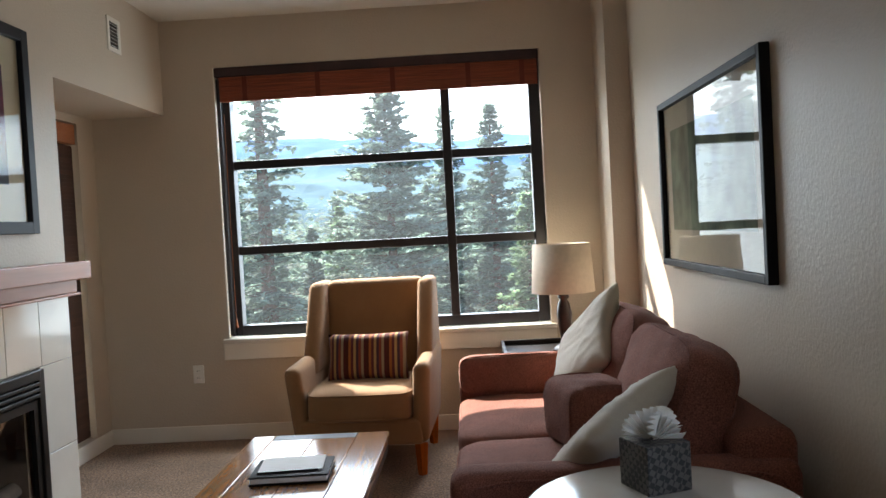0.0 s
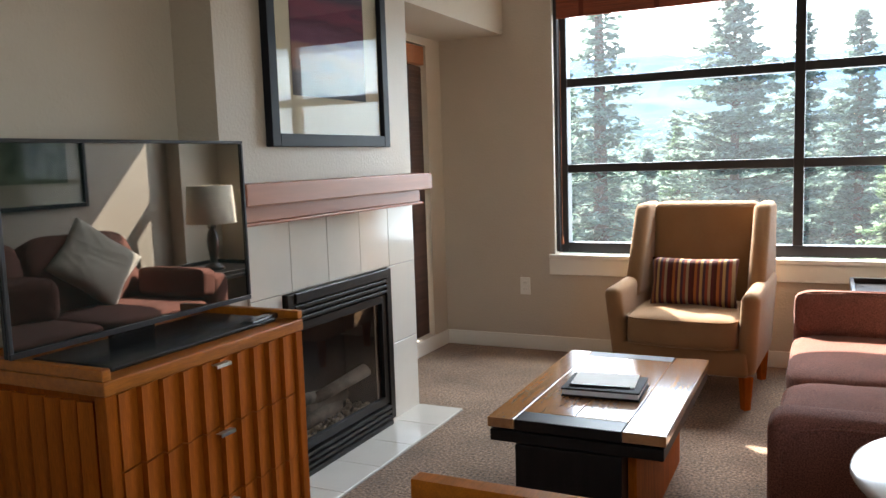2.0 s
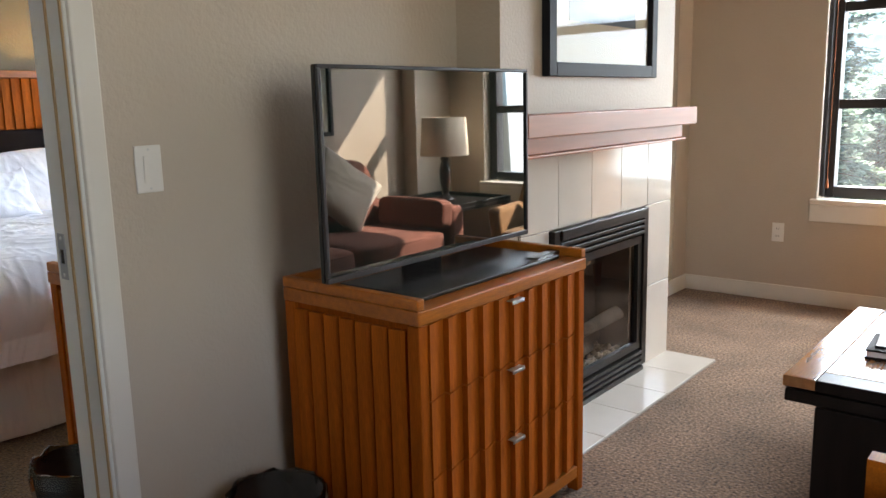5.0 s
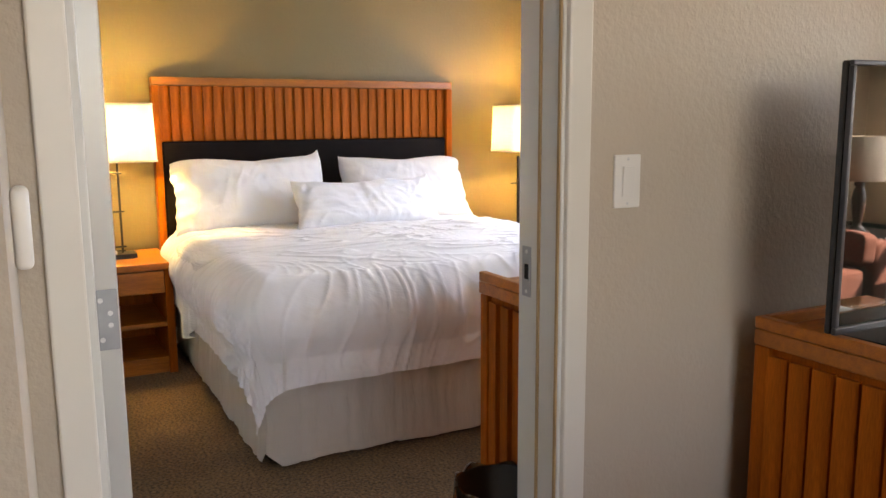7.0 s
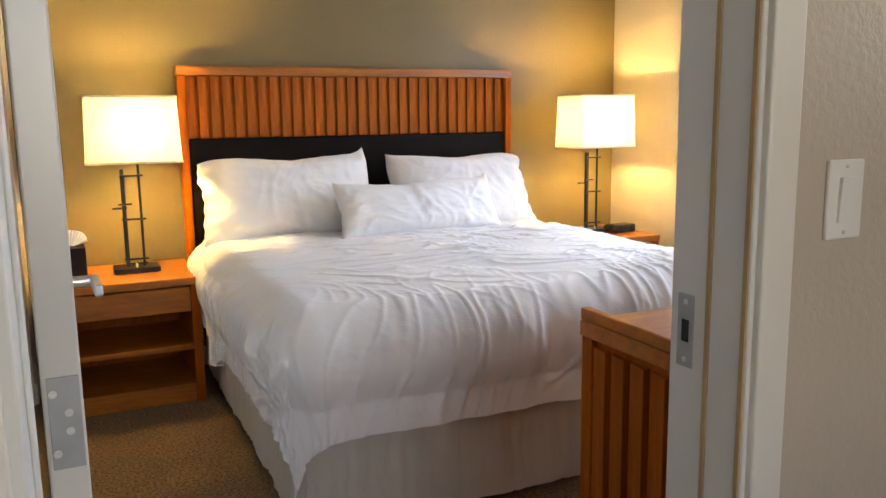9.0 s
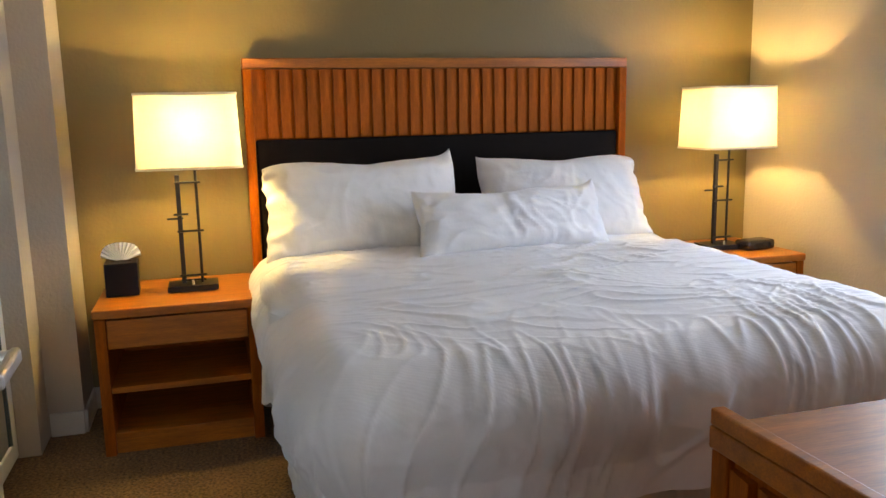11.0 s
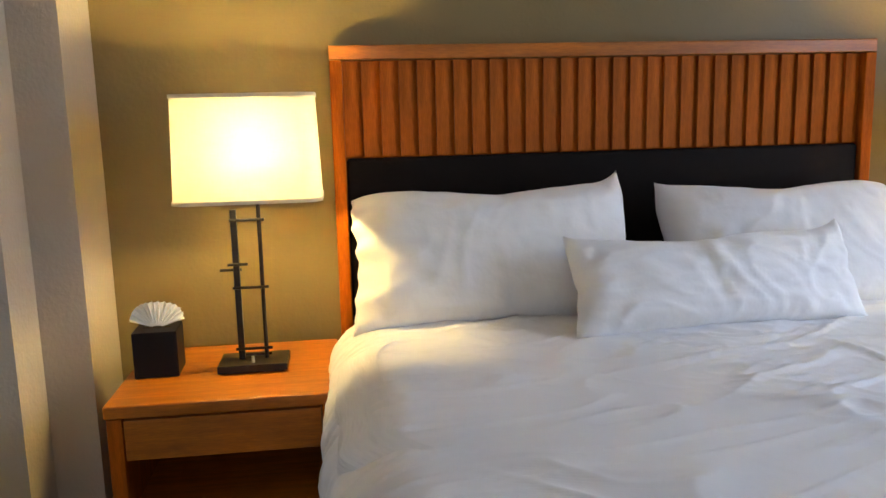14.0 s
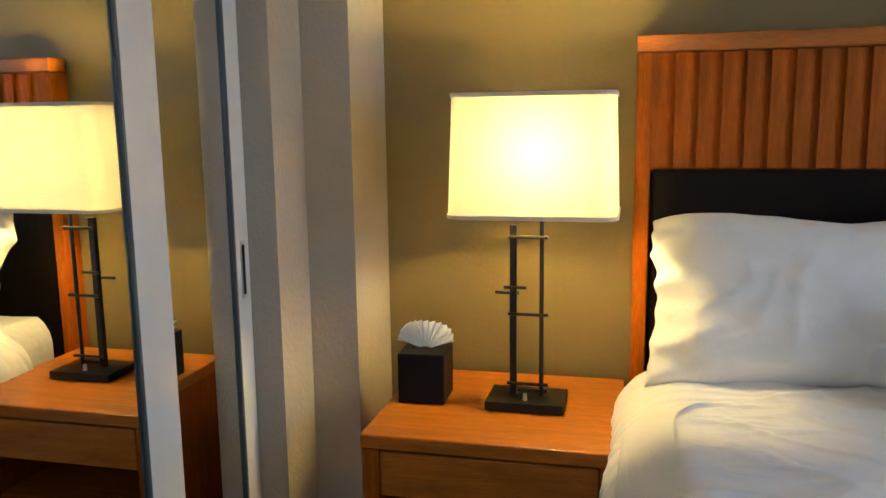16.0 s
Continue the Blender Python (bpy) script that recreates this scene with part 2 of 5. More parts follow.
def holed(bm, axis, a0, a1, t0, t1, z0, z1, holes):
    """A wall along an axis with rectangular openings (b0, b1, h0, h1)."""
    def b(p0, p1, q0, q1):
        if p1 - p0 > 1e-4 and q1 - q0 > 1e-4:
            box(bm, p0, p1, t0, t1, q0, q1) if axis == "x" else box(bm, t0, t1, p0, p1, q0, q1)
    at = a0
    for b0, b1, h0, h1 in sorted(holes):
        b(at, b0, z0, z1)
        b(b0, b1, z0, h0)
        b(b0, b1, h1, z1)
        at = b1
    b(at, a1, z0, z1)
    return bm


def cushion(w, d, h, puff=0.5, n=10, pinch=0.0, wrinkle=0.0, seed=0, power=4.0):
    """A stuffed cushion, w x d x h, centred at the origin, with full middle and thin corners."""
    bm = bmesh.new()
    top, bot = {}, {}
    for i in range(n + 1):
        for j in range(n + 1):
            u, v = 2 * i / n - 1, 2 * j / n - 1
            full = max(0.0, (1 - abs(u) ** power) * (1 - abs(v) ** power)) ** puff
            k = 1 - pinch * (1 - abs(u)) * abs(v) ** 3
            kk = 1 - pinch * (1 - abs(v)) * abs(u) ** 3
            x, y = u * w / 2 * kk, v * d / 2 * k
            z = h / 2 * full
            if wrinkle:
                q = Vector((x * 4 + seed * 7.3, y * 4, seed))
                q += Vector((noise.noise(q), noise.noise(q + Vector((9, 4, 0))), 0)) * 0.7
                f = 1 - ((1 - abs(noise.noise(q * 1.3))) ** 4 * 0.5 + (1 - abs(noise.noise(Vector((q.x * 3.1, q.y * 1.6, seed + 2))))) ** 6 * 0.5)
                z -= wrinkle * f * (0.3 + full * 0.7)
            top[i, j] = bm.verts.new((x, y, z))
            bot[i, j] = top[i, j] if i in (0, n) or j in (0, n) else bm.verts.new((x, y, -h / 2 * full))
    for i in range(n):
        for j in range(n):
            bm.faces.new((top[i, j], top[i + 1, j], top[i + 1, j + 1], top[i, j + 1]))
            q = (bot[i, j], bot[i, j + 1], bot[i + 1, j + 1], bot[i + 1, j])
            if len(set(q)) == 4 and not all(v in top.values() for v in q):
                bm.faces.new(q)
    return bm


def padded(w, d, h, power=5.0, bulge=0.0, wrinkle=0.0, seed=0, cuts=15):
    """An upholstered block with soft edges, w x d x h, centred at the origin."""
    bm = bmesh.new()
    bmesh.ops.create_cube(bm, size=2)
    bmesh.ops.subdivide_edges(bm, edges=bm.edges, cuts=cuts, use_grid_fill=True)
    for v in bm.verts:
        u = v.co.copy()
        k = (abs(u.x) ** power + abs(u.y) ** power + abs(u.z) ** power) ** (1 / power)
        u /= k
        swell = 1 + bulge * (1 - u.x * u.x) * (1 - u.y * u.y)
        v.co = Vector((u.x * w / 2, u.y * d / 2, u.z * h / 2 * swell))
        if wrinkle:
            q = Vector((v.co.x * 5 + seed, v.co.y * 5, v.co.z * 5))
            v.co += u * wrinkle * (noise.noise(q) + 0.6 * noise.noise(q * 2.7))
            edge = max(abs(u.x), abs(u.y)) ** 8
            v.co.z += 0.5 * wrinkle * edge * math.sin((v.co.x + v.co.y) * 95 + seed)
    return bm


def piping(w, d, z, power=5.0, r=0.005, seg=56):
    """A thin cord round the edge of a padded block at height z."""
    bm = bmesh.new()
    rings = []
    for i in range(seg):
        a = 2 * math.pi * i / seg
        c, s_ = math.cos(a), math.sin(a)
        k = (abs(c) ** power + abs(s_) ** power) ** (-1 / power)
        n = Vector((c, s_, 0))
        p = Vector((c * k * w / 2, s_ * k * d / 2, z))
        rings.append([bm.verts.new(p + n * r * math.cos(b) + Vector((0, 0, r * math.sin(b)))) for b in (2 * math.pi * j / 6 for j in range(6))])
    for i in range(seg):
        a, b = rings[i], rings[(i + 1) % seg]
        for j in range(6):
            bm.faces.new((a[j], a[(j + 1) % 6], b[(j + 1) % 6], b[j]))
    return bm


def pane_x(x, y0, y1, z0, z1):
    """A single sheet of glass looking to +x."""
    bm = bmesh.new()
    bm.faces.new([bm.verts.new(p) for p in ((x, y0, z0), (x, y1, z0), (x, y1, z1), (x, y0, z1))])
    return bm


def pane_y(y, x0, x1, z0, z1):
    """A single sheet of glass looking to -y."""
    bm = bmesh.new()
    bm.faces.new([bm.verts.new(p) for p in ((x0, y, z0), (x1, y, z0), (x1, y, z1), (x0, y, z1))])
    return bm


def moved(bm, m):
    bmesh.ops.transform(bm, matrix=m, verts=bm.verts)
    return bm


# ---- structure ----
CE = 2.71
WIN = (-1.667, 0.415, 0.64, 2.397)
DOOR = (0.115, 1.085, 0.0, 2.06)
SIDE = (3.98, 5.08, 0.10, 2.06)
structure("floor", boxm(-2.27, 1.05, -3.6, 5.5, -0.1, 0.0), CARPET, "grey brown woven loop carpet", "floor")
structure("floor_bedroom", boxm(-5.77, -2.2705, -0.9, 3.5, -0.1, 0.0), CARPET_BED, "dark brown woven carpet in the bedroom", "floor")
structure("floor_nook", boxm(-2.62, -2.2705, 3.5005, 5.5, -0.1, 0.0), CARPET, "grey brown woven loop carpet", "floor")
structure("ceiling", boxm(-5.9, 1.2, -3.7, 5.49, CE, CE + 0.1), CEIL, "cream painted ceiling", "ceiling")
structure("wall_north", holed(bmesh.new(), "x", -2.47, 0.89, 5.29, 5.49, 0, CE, [WIN]), WALL, "beige painted wall around the large window")
# The opening in this wall is invented, out of view, to hold the fill lamp.
structure("wall_east", holed(bmesh.new(), "y", -3.6, 5.49, 0.89, 1.05, 0, CE, [(0.15, 1.35, 0.9, 2.1)]), WALL, "beige painted wall behind the sofa")
structure("pillar", boxm(0.755, 0.89, 4.87, 5.29, 0, CE), WALL, "beige painted pillar in the corner beside the window", "pillar")
structure("wall_south", boxm(-1.75, 0.89, -3.6, -3.45, 0, CE), WALL, "beige painted wall closing the room")
structure("wall_entry", boxm(-2.34, -1.75, -3.6, 0.042, 0, CE), WALL, "beige textured wall with an outer corner beside the bedroom door")
structure("wall_west", holed(bmesh.new(), "y", 0.042, 3.5, -2.34, -2.19, 0, CE, [DOOR]), WALL, "beige textured wall with the bedroom doorway")
structure("wall_nook", holed(bmesh.new(), "y", 3.92, 5.49, -2.62, -2.47, 0, CE, [SIDE]), WALL, "beige wall of the nook with a narrow side window")
structure("soffit", boxm(-2.47, -2.0, 3.92, 5.29, 2.11, CE), WALL, "beige painted dropped soffit over the nook", "soffit")
br = holed(bmesh.new(), "y", 2.47, 3.5, -2.19, -2.0, 0, CE, [(2.80, 3.49, 0.09, 0.72)])
box(br, -2.19, -2.0, 3.5, 3.58, 0.72, CE), box(br, -2.19, -2.0, 3.5, 3.58, 0, 0.09), box(br, -2.62, -2.0, 3.58, 3.92, 0, CE)
box(br, -2.62, -2.19, 3.5, 3.58, 0, CE)
structure("chimney_breast", br, WALL, "beige painted chimney breast over the fireplace", "chimney breast")
structure("wall_headboard", boxm(-5.77, -5.62, -0.9, 3.5, 0, CE), ACCENT, "olive beige wall behind the bed")
structure("wall_bedroom_north", holed(bmesh.new(), "x", -5.62, -2.34, 3.36, 3.5, 0, CE, [(-4.62, -3.34, 0.7, 2.2)]), WALL, "cream beige bedroom wall")
cl = boxm(-5.62, -5.32, -0.9, -0.03, 0, CE)
box(cl, -5.32, -5.13, -0.9, -0.166, 0, CE), box(cl, -5.13, -3.35, -0.4, -0.166, 2.12, CE), box(cl, -3.35, -2.34, -0.9, 0.02, 0, CE)
box(cl, -5.13, -3.35, -0.9, -0.8, 0, CE)
structure("wall_closet", cl, WALL, "beige wall with stepped returns beside the mirrored closet")


def skirting(name, runs):
    bm = bmesh.new()
    for x0, x1, y0, y1 in runs:
        box(bm, x0, x1, y0, y1, 0, 0.10, 0.004)
    structure(name, bm, TRIM, "cream painted baseboard", "baseboard")


skirting("baseboard", [(-2.458, 0.755, 5.277, 5.289), (-2.47, -2.457, 4.0, 5.289), (0.743, 0.755, 4.87, 5.277), (0.877, 0.889, -3.4, 4.87),
                       (-2.19, -2.177, 1.118, 2.46), (-5.609, -5.597, -0.03, 3.35), (-5.597, -5.32, -0.03, -0.018), (-5.32, -5.307, -0.16, -0.03)])

# big window
win = thing("window_1", 0, 5.37, 0, "large black-framed window with six panes", "window")
win["kind"] = "structure"
x0, x1, z0, z1 = WIN
fr = bmesh.new()
box(fr, x0, x0 + 0.075, 0, 0.09, z0 + 0.02, z1, 0.004), box(fr, x1 - 0.07, x1, 0, 0.09, z0 + 0.02, z1, 0.004)
box(fr, x0 + 0.075, x1 - 0.07, 0, 0.09, z0 + 0.02, z0 + 0.085, 0.004), box(fr, x0 + 0.075, x1 - 0.07, 0, 0.09, z1 - 0.08, z1, 0.004)
part("window_frame", fr, FRAME, win)
part("mullion", boxm(-0.222, -0.165, 0.004, 0.086, z0 + 0.085, z1 - 0.08, 0.004), FRAME, win)
for zz in (1.773, 1.215):
    for a, b in ((x0 + 0.075, -0.222), (-0.165, x1 - 0.07)):
        part("glazing_bar", boxm(a, b, 0.008, 0.082, zz - 0.028, zz + 0.028, 0.004), FRAME, win)
zs = [z0 + 0.085, 1.187, 1.243, 1.745, 1.801, z1 - 0.08]
for a, b in ((x0 + 0.075, -0.222), (-0.165, x1 - 0.07)):
    for k in (0, 2, 4):
        p = part("pane", pane_y(0.045, a, b, zs[k], zs[k + 1]), CLEAR, win)
        p.visible_shadow = False
part("track", boxm(x0 + 0.004, x0 + 0.03, -0.05, -0.002, z0 + 0.03, 2.33, 0.003), FRAME, win)
structure("window_sill", boxm(x0 - 0.03, x1 + 0.03, 5.255, 5.369, 0.625, 0.655, 0.006), TRIM, "cream painted window sill", "sill")
structure("trim", boxm(x0 - 0.03, x1 + 0.03, 5.265, 5.289, 0.52, 0.624, 0.004), TRIM, "cream painted apron under the window sill", "trim")
wl = boxm(x0 - 0.001, x0 + 0.006, 5.291, 5.369, 0.656, z1)
structure("reveal", wl, TRIM, "cream painted window reveal", "trim")

# bedroom door frame
dj = bmesh.new()
for y0, y1 in ((0.115, 0.148), (1.05, 1.085)):
    box(dj, -2.345, -2.185, y0, y1, 0, 2.06, 0.003)
box(dj, -2.345, -2.185, 0.148, 1.05, 2.02, 2.06, 0.003)
box(dj, -2.30, -2.262, 0.148, 0.153, 0, 2.02, 0.002)
door_frame = structure("door_frame", dj, JAMB, "pale painted steel door frame", "door frame")
cs = bmesh.new()
for y0, y1 in ((0.079, 0.135), (1.058, 1.116)):
    box(cs, -2.19, -2.172, y0, y1, 0, 2.075, 0.004)
box(cs, -2.19, -2.172, 0.079, 1.116, 2.077, 2.16, 0.004)
structure("door_casing", cs, TRIM, "cream painted door casing", "trim")


# ---- living room ----
def slat(w, h, d0, d1):
    """An upright slat whose face slants from depth d0 to d1, in the plane x = 0, growing to +x; starts at y = 0."""
    bm = bmesh.new()
    v = [bm.verts.new(p) for p in ((0, 0, 0), (d0, 0, 0), (d1, w, 0), (0, w, 0), (0, 0, h), (d0, 0, h), (d1, w, h), (0, w, h))]
    for f in ((0, 3, 2, 1), (4, 5, 6, 7), (0, 1, 5, 4), (1, 2, 6, 5), (2, 3, 7, 6), (3, 0, 4, 7)):
        bm.faces.new([v[i] for i in f])
    return bm


def slatted_cabinet(x, y, rz, label, w=0.81, d=0.50, h=0.80):
    """Chest of three slatted drawers. The front looks to +x, y runs along it from 0 to w."""
    c = thing("slatted_cabinet", x, y, 0, label, "cabinet", rz)
    part("body", boxm(0.012, d - 0.022, 0.016, w - 0.016, 0.05, h - 0.05, 0.003), WOOD, c)
    part("top", boxm(0, d + 0.004, -0.004, w + 0.004, h - 0.05, h - 0.012, 0.004), WOOD_H, c)
    part("lip", boxm(0, d + 0.002, -0.004, 0.022, h - 0.011, h + 0.018, 0.004), WOOD_H, c)
    part("lip", boxm(0, d + 0.002, w - 0.022, w + 0.004, h - 0.011, h + 0.018, 0.004), WOOD_H, c)
    part("lip", boxm(0, 0.02, 0.022, w - 0.022, h - 0.011, h + 0.018, 0.004), WOOD_H, c)
    for yy in (0, w - 0.035):
        for xx in (0, d - 0.04):
            part("leg", boxm(xx, xx + 0.04, yy, yy + 0.035, 0, h - 0.051, 0.003), WOOD, c)
    part("rail", boxm(d - 0.03, d, 0.036, w - 0.036, 0.05, 0.09, 0.003), WOOD_H, c)
    n = 10
    sw = (w - 0.072) / n
    rows = [(0.095, 0.335), (0.34, 0.545), (0.55, h - 0.053)]
    for k, (za, zb) in enumerate(rows):
        dr = part("drawer", boxm(d - 0.022, d - 0.016, 0.037, w - 0.037, za, zb), WOOD, c)
        me = mesh_of("slat", slat(sw * 0.97, zb - za, 0.020, 0.004), WOOD)
        for i in range(n):
            piece("slat", me, dr, pose(d - 0.016, 0.036 + i * sw, za))
        hb = boxm(d - 0.002, d + 0.020, w / 2 - 0.03, w / 2 + 0.03, zb - 0.012, zb - 0.009, 0.001)
        box(hb, d + 0.017, d + 0.020, w / 2 - 0.03, w / 2 + 0.03, zb - 0.020, zb - 0.012, 0.001)
        part("handle", hb, STEEL, dr, "chrome tab pull")
    ns = 7
    sd = (d - 0.082) / ns
    me = mesh_of("side_slat", slat(sd * 0.80, h - 0.16, 0.018, 0.010), WOOD)
    for i in range(ns):
        piece("side_slat", me, c, pose(0.041 + i * sd, 0.016, 0.09) @ pose(0, 0, 0, 0, 0, -90))
    me = mesh_of("side_slat", slat(sd * 0.80, h - 0.16, 0.010, 0.018), WOOD)
    for i in range(ns):
        piece("side_slat", me, c, pose(0.041 + (i + 1) * sd, w - 0.016, 0.09) @ pose(0, 0, 0, 0, 0, 90))
    return c


slatted_cabinet(-2.11, 1.56, 0, "orange fir chest of slatted drawers under the television")

# television
tv = thing("television", -1.87, 1.5, 0.79, "black flat television with a thin grey bezel on a flat stand", "television", 0)
part("casing", boxm(-0.016, 0.0, 0.0, 0.925, 0.045, 0.595, 0.004), BLACK, tv)
part("rear_cover", boxm(-0.06, -0.0165, 0.12, 0.80, 0.07, 0.48, 0.015), BLACK, tv)
bz = bmesh.new()
box(bz, 0.001, 0.012, 0, 0.925, 0.045, 0.06, 0.002), box(bz, 0.001, 0.012, 0, 0.925, 0.585, 0.595, 0.002)
box(bz, 0.001, 0.012, 0, 0.01, 0.0605, 0.5845, 0.002), box(bz, 0.001, 0.012, 0.915, 0.925, 0.0605, 0.5845, 0.002)
part("bezel", bz, material("tv_bezel", (0.06, 0.06, 0.064), 0.35, metal=0.7), tv, "thin grey metal bezel")
part("screen", boxm(0.001, 0.005, 0.01, 0.915, 0.0605, 0.5845), material("tv_screen", (0.007, 0.012, 0.010), 0.02, vary=0.0, spec=1.0), tv, "glossy dark screen").data.materials[0].node_tree.nodes["Principled BSDF"].inputs["IOR"].default_value = 1.8
part("neck", boxm(-0.085, -0.061, 0.38, 0.545, 0.012, 0.16, 0.004), BLACK, tv)
part("base", boxm(-0.09, 0.21, 0.13, 0.80, 0.0, 0.014, 0.005), BLACK, tv, "glossy black flat base")
rc = thing("remote_control", -1.70, 2.27, 0.79, "black remote control lying on the chest", "remote", 8)
part("body", boxm(-0.022, 0.022, -0.085, 0.085, 0, 0.018, 0.006), BLACK, rc)

# fireplace
fp = thing("fireplace", -2.0, 2.47, 0, "gas fireplace with pale glazed tile surround and black louvred front", "fireplace")
part("grout_bed", holed(bmesh.new(), "y", 0.10, 1.43, 0.001, 0.006, 0, 1.075, [(0.30, 1.14, 0.0, 0.785)]), GROUT, fp)
for k in range(5):
    a, b = 0.10 + k * 0.266, 0.10 + (k + 1) * 0.266
    part("tile", boxm(0.004, 0.013, a + 0.0015, b - 0.0015, 0.787, 1.073, 0.002, 1), TILE, fp)
for a, b in ((0.10, 0.298), (1.142, 1.43)):
    for za, zb in ((0.0, 0.39), (0.392, 0.785)):
        part("tile", boxm(0.004, 0.013, a + 0.0015, b - 0.0015, za + 0.001, zb, 0.002, 1), TILE, fp)
fb = bmesh.new()
y0, y1 = 0.302, 1.138
box(fb, 0.006, 0.035, y0, y0 + 0.045, 0.03, 0.782, 0.003), box(fb, 0.006, 0.035, y1 - 0.045, y1, 0.03, 0.782, 0.003)
box(fb, 0.006, 0.045, y0 + 0.046, y1 - 0.046, 0.74, 0.782, 0.003), box(fb, 0.006, 0.045, y0 + 0.046, y1 - 0.046, 0.0, 0.03, 0.003)
part("surround_frame", fb, DARKMETAL, fp)
for zz in (0.036, 0.062, 0.088, 0.665, 0.69, 0.715):
    part("louvre", moved(boxm(-0.012, 0.018, y0 + 0.046, y1 - 0.046, 0, 0.016, 0.003), pose(0.02, 0, zz)), DARKMETAL, fp)
gf = holed(bmesh.new(), "y", y0 + 0.047, y1 - 0.047, 0.004, 0.026, 0.115, 0.655, [(y0 + 0.085, y1 - 0.085, 0.15, 0.62)])
part("glass_frame", gf, DARKMETAL, fp)
part("glass_door", pane_x(0.010, y0 + 0.085, y1 - 0.085, 0.15, 0.62), glass("fire_glass", (0.75, 0.75, 0.75), 0.13), fp).visible_shadow = False
SOOT = material("firebox_lining", (0.035, 0.03, 0.028), 0.9, vary=0.4, scale=8, bump=0.4, bump_scale=30)
hx = bmesh.new()
box(hx, -0.185, -0.175, 0.33, 1.11, 0.09, 0.72), box(hx, -0.175, 0.0, 0.331, 0.335, 0.095, 0.715), box(hx, -0.175, 0.0, 1.016, 1.019, 0.095, 0.715), box(hx, -0.175, 0.0, 0.336, 1.015, 0.092, 0.105)
part("firebox", hx, SOOT, fp)
LOG = material("ceramic_log", (0.10, 0.075, 0.055), 0.9, vary=0.5, scale=12, bump=0.9, bump_scale=30, bump_dist=0.01)
for i, (lx, ly, lz, r, tilt, turn) in enumerate([(-0.12, 0.68, 0.20, 0.045, 2, 3), (-0.07, 0.62, 0.18, 0.035, -4, 12), (-0.09, 0.76, 0.26, 0.032, 12, -16), (-0.10, 0.57, 0.27, 0.03, -14, 18)]):
    lb = tube(bmesh.new(), 0, 0, -0.22, 0.22, r, r * 0.8, 10)
    for v in lb.verts:
        v.co.x += 0.012 * noise.noise(v.co * 9 + Vector((i, 0, 0)))
    part("log", moved(lb, pose(lx, ly, lz, 90 + tilt, 0, turn)), LOG, fp, smooth=True)
rk = bmesh.new()
rr = random.Random(4)
for i in range(130):
    m = pose(rr.uniform(-0.16, -0.01), rr.uniform(0.36, 1.0), rr.uniform(0.11, 0.135), rr.uniform(0, 360), rr.uniform(0, 360), 0)
    bmesh.ops.create_icosphere(rk, subdivisions=1, radius=rr.uniform(0.009, 0.02), matrix=m)
tagged(part("embers", rk, material("ember_rock", (0.34, 0.26, 0.18), 0.9, vary=0.5, scale=30), fp), kind="stuff")
mt = thing("mantel_shelf", -2.0, 2.44, 1.08, "reddish stained wooden mantel shelf in two tiers", "mantel")
part("shelf", boxm(0.001, 0.135, 0, 1.455, 0.075, 0.155, 0.004), MANTEL, mt)
part("frieze", boxm(0.001, 0.075, 0.02, 1.43, 0.012, 0.0745, 0.004), MANTEL, mt)
part("bead", boxm(0.001, 0.09, 0.015, 1.44, 0.0, 0.0115, 0.003), MANTEL, mt)

hearth = structure("hearth", boxm(-1.996, -1.73, 2.47, 3.9, -0.02, 0.003), GROUT, "pale glazed tiles set flush in the carpet before the fire", "hearth")
for i in range(5):
    a = 2.475 + i * 0.285
    part("tile", boxm(-1.994, -1.733, a + 0.0015, a + 0.2835, 0.0035, 0.009, 0.002, 1), TILE, hearth)


def framed_picture(name, x, y, z, rz, w, h, art, label, mat_w, frame_mat, bar=0.045):
    """A framed picture under glass; it hangs in the plane x = 0 and looks to +x; y 0..w, z 0..h."""
    p = thing(name, x, y, z, label, "picture", rz)
    f = bmesh.new()
    box(f, 0, 0.035, 0, bar, 0, h, 0.003), box(f, 0, 0.035, w - bar, w, 0, h, 0.003)
    box(f, 0, 0.035, bar, w - bar, 0, bar, 0.003), box(f, 0, 0.035, bar, w - bar, h - bar, h, 0.003)
    part("frame", f, frame_mat, p)
    part("mount", boxm(0.004, 0.010, bar, w - bar, bar, h - bar), CREAMCARD, p)
    part("print", boxm(0.0105, 0.012, bar + mat_w, w - bar - mat_w, bar + mat_w * 1.25, h - bar - mat_w), art, p)
    g = part("glass", pane_x(0.019, bar, w - bar, bar, h - bar), glass(name + "_glass", (0.97, 0.98, 0.97), 0.11), p)
    g.visible_shadow = False
    return p


CREAMCARD = material("cream_card", (0.66, 0.58, 0.44), 0.9, vary=0.03, scale=40)
PICFRAME = material("black_frame", (0.012, 0.013, 0.017), 0.5, vary=0.2, scale=9, spec=0.2)


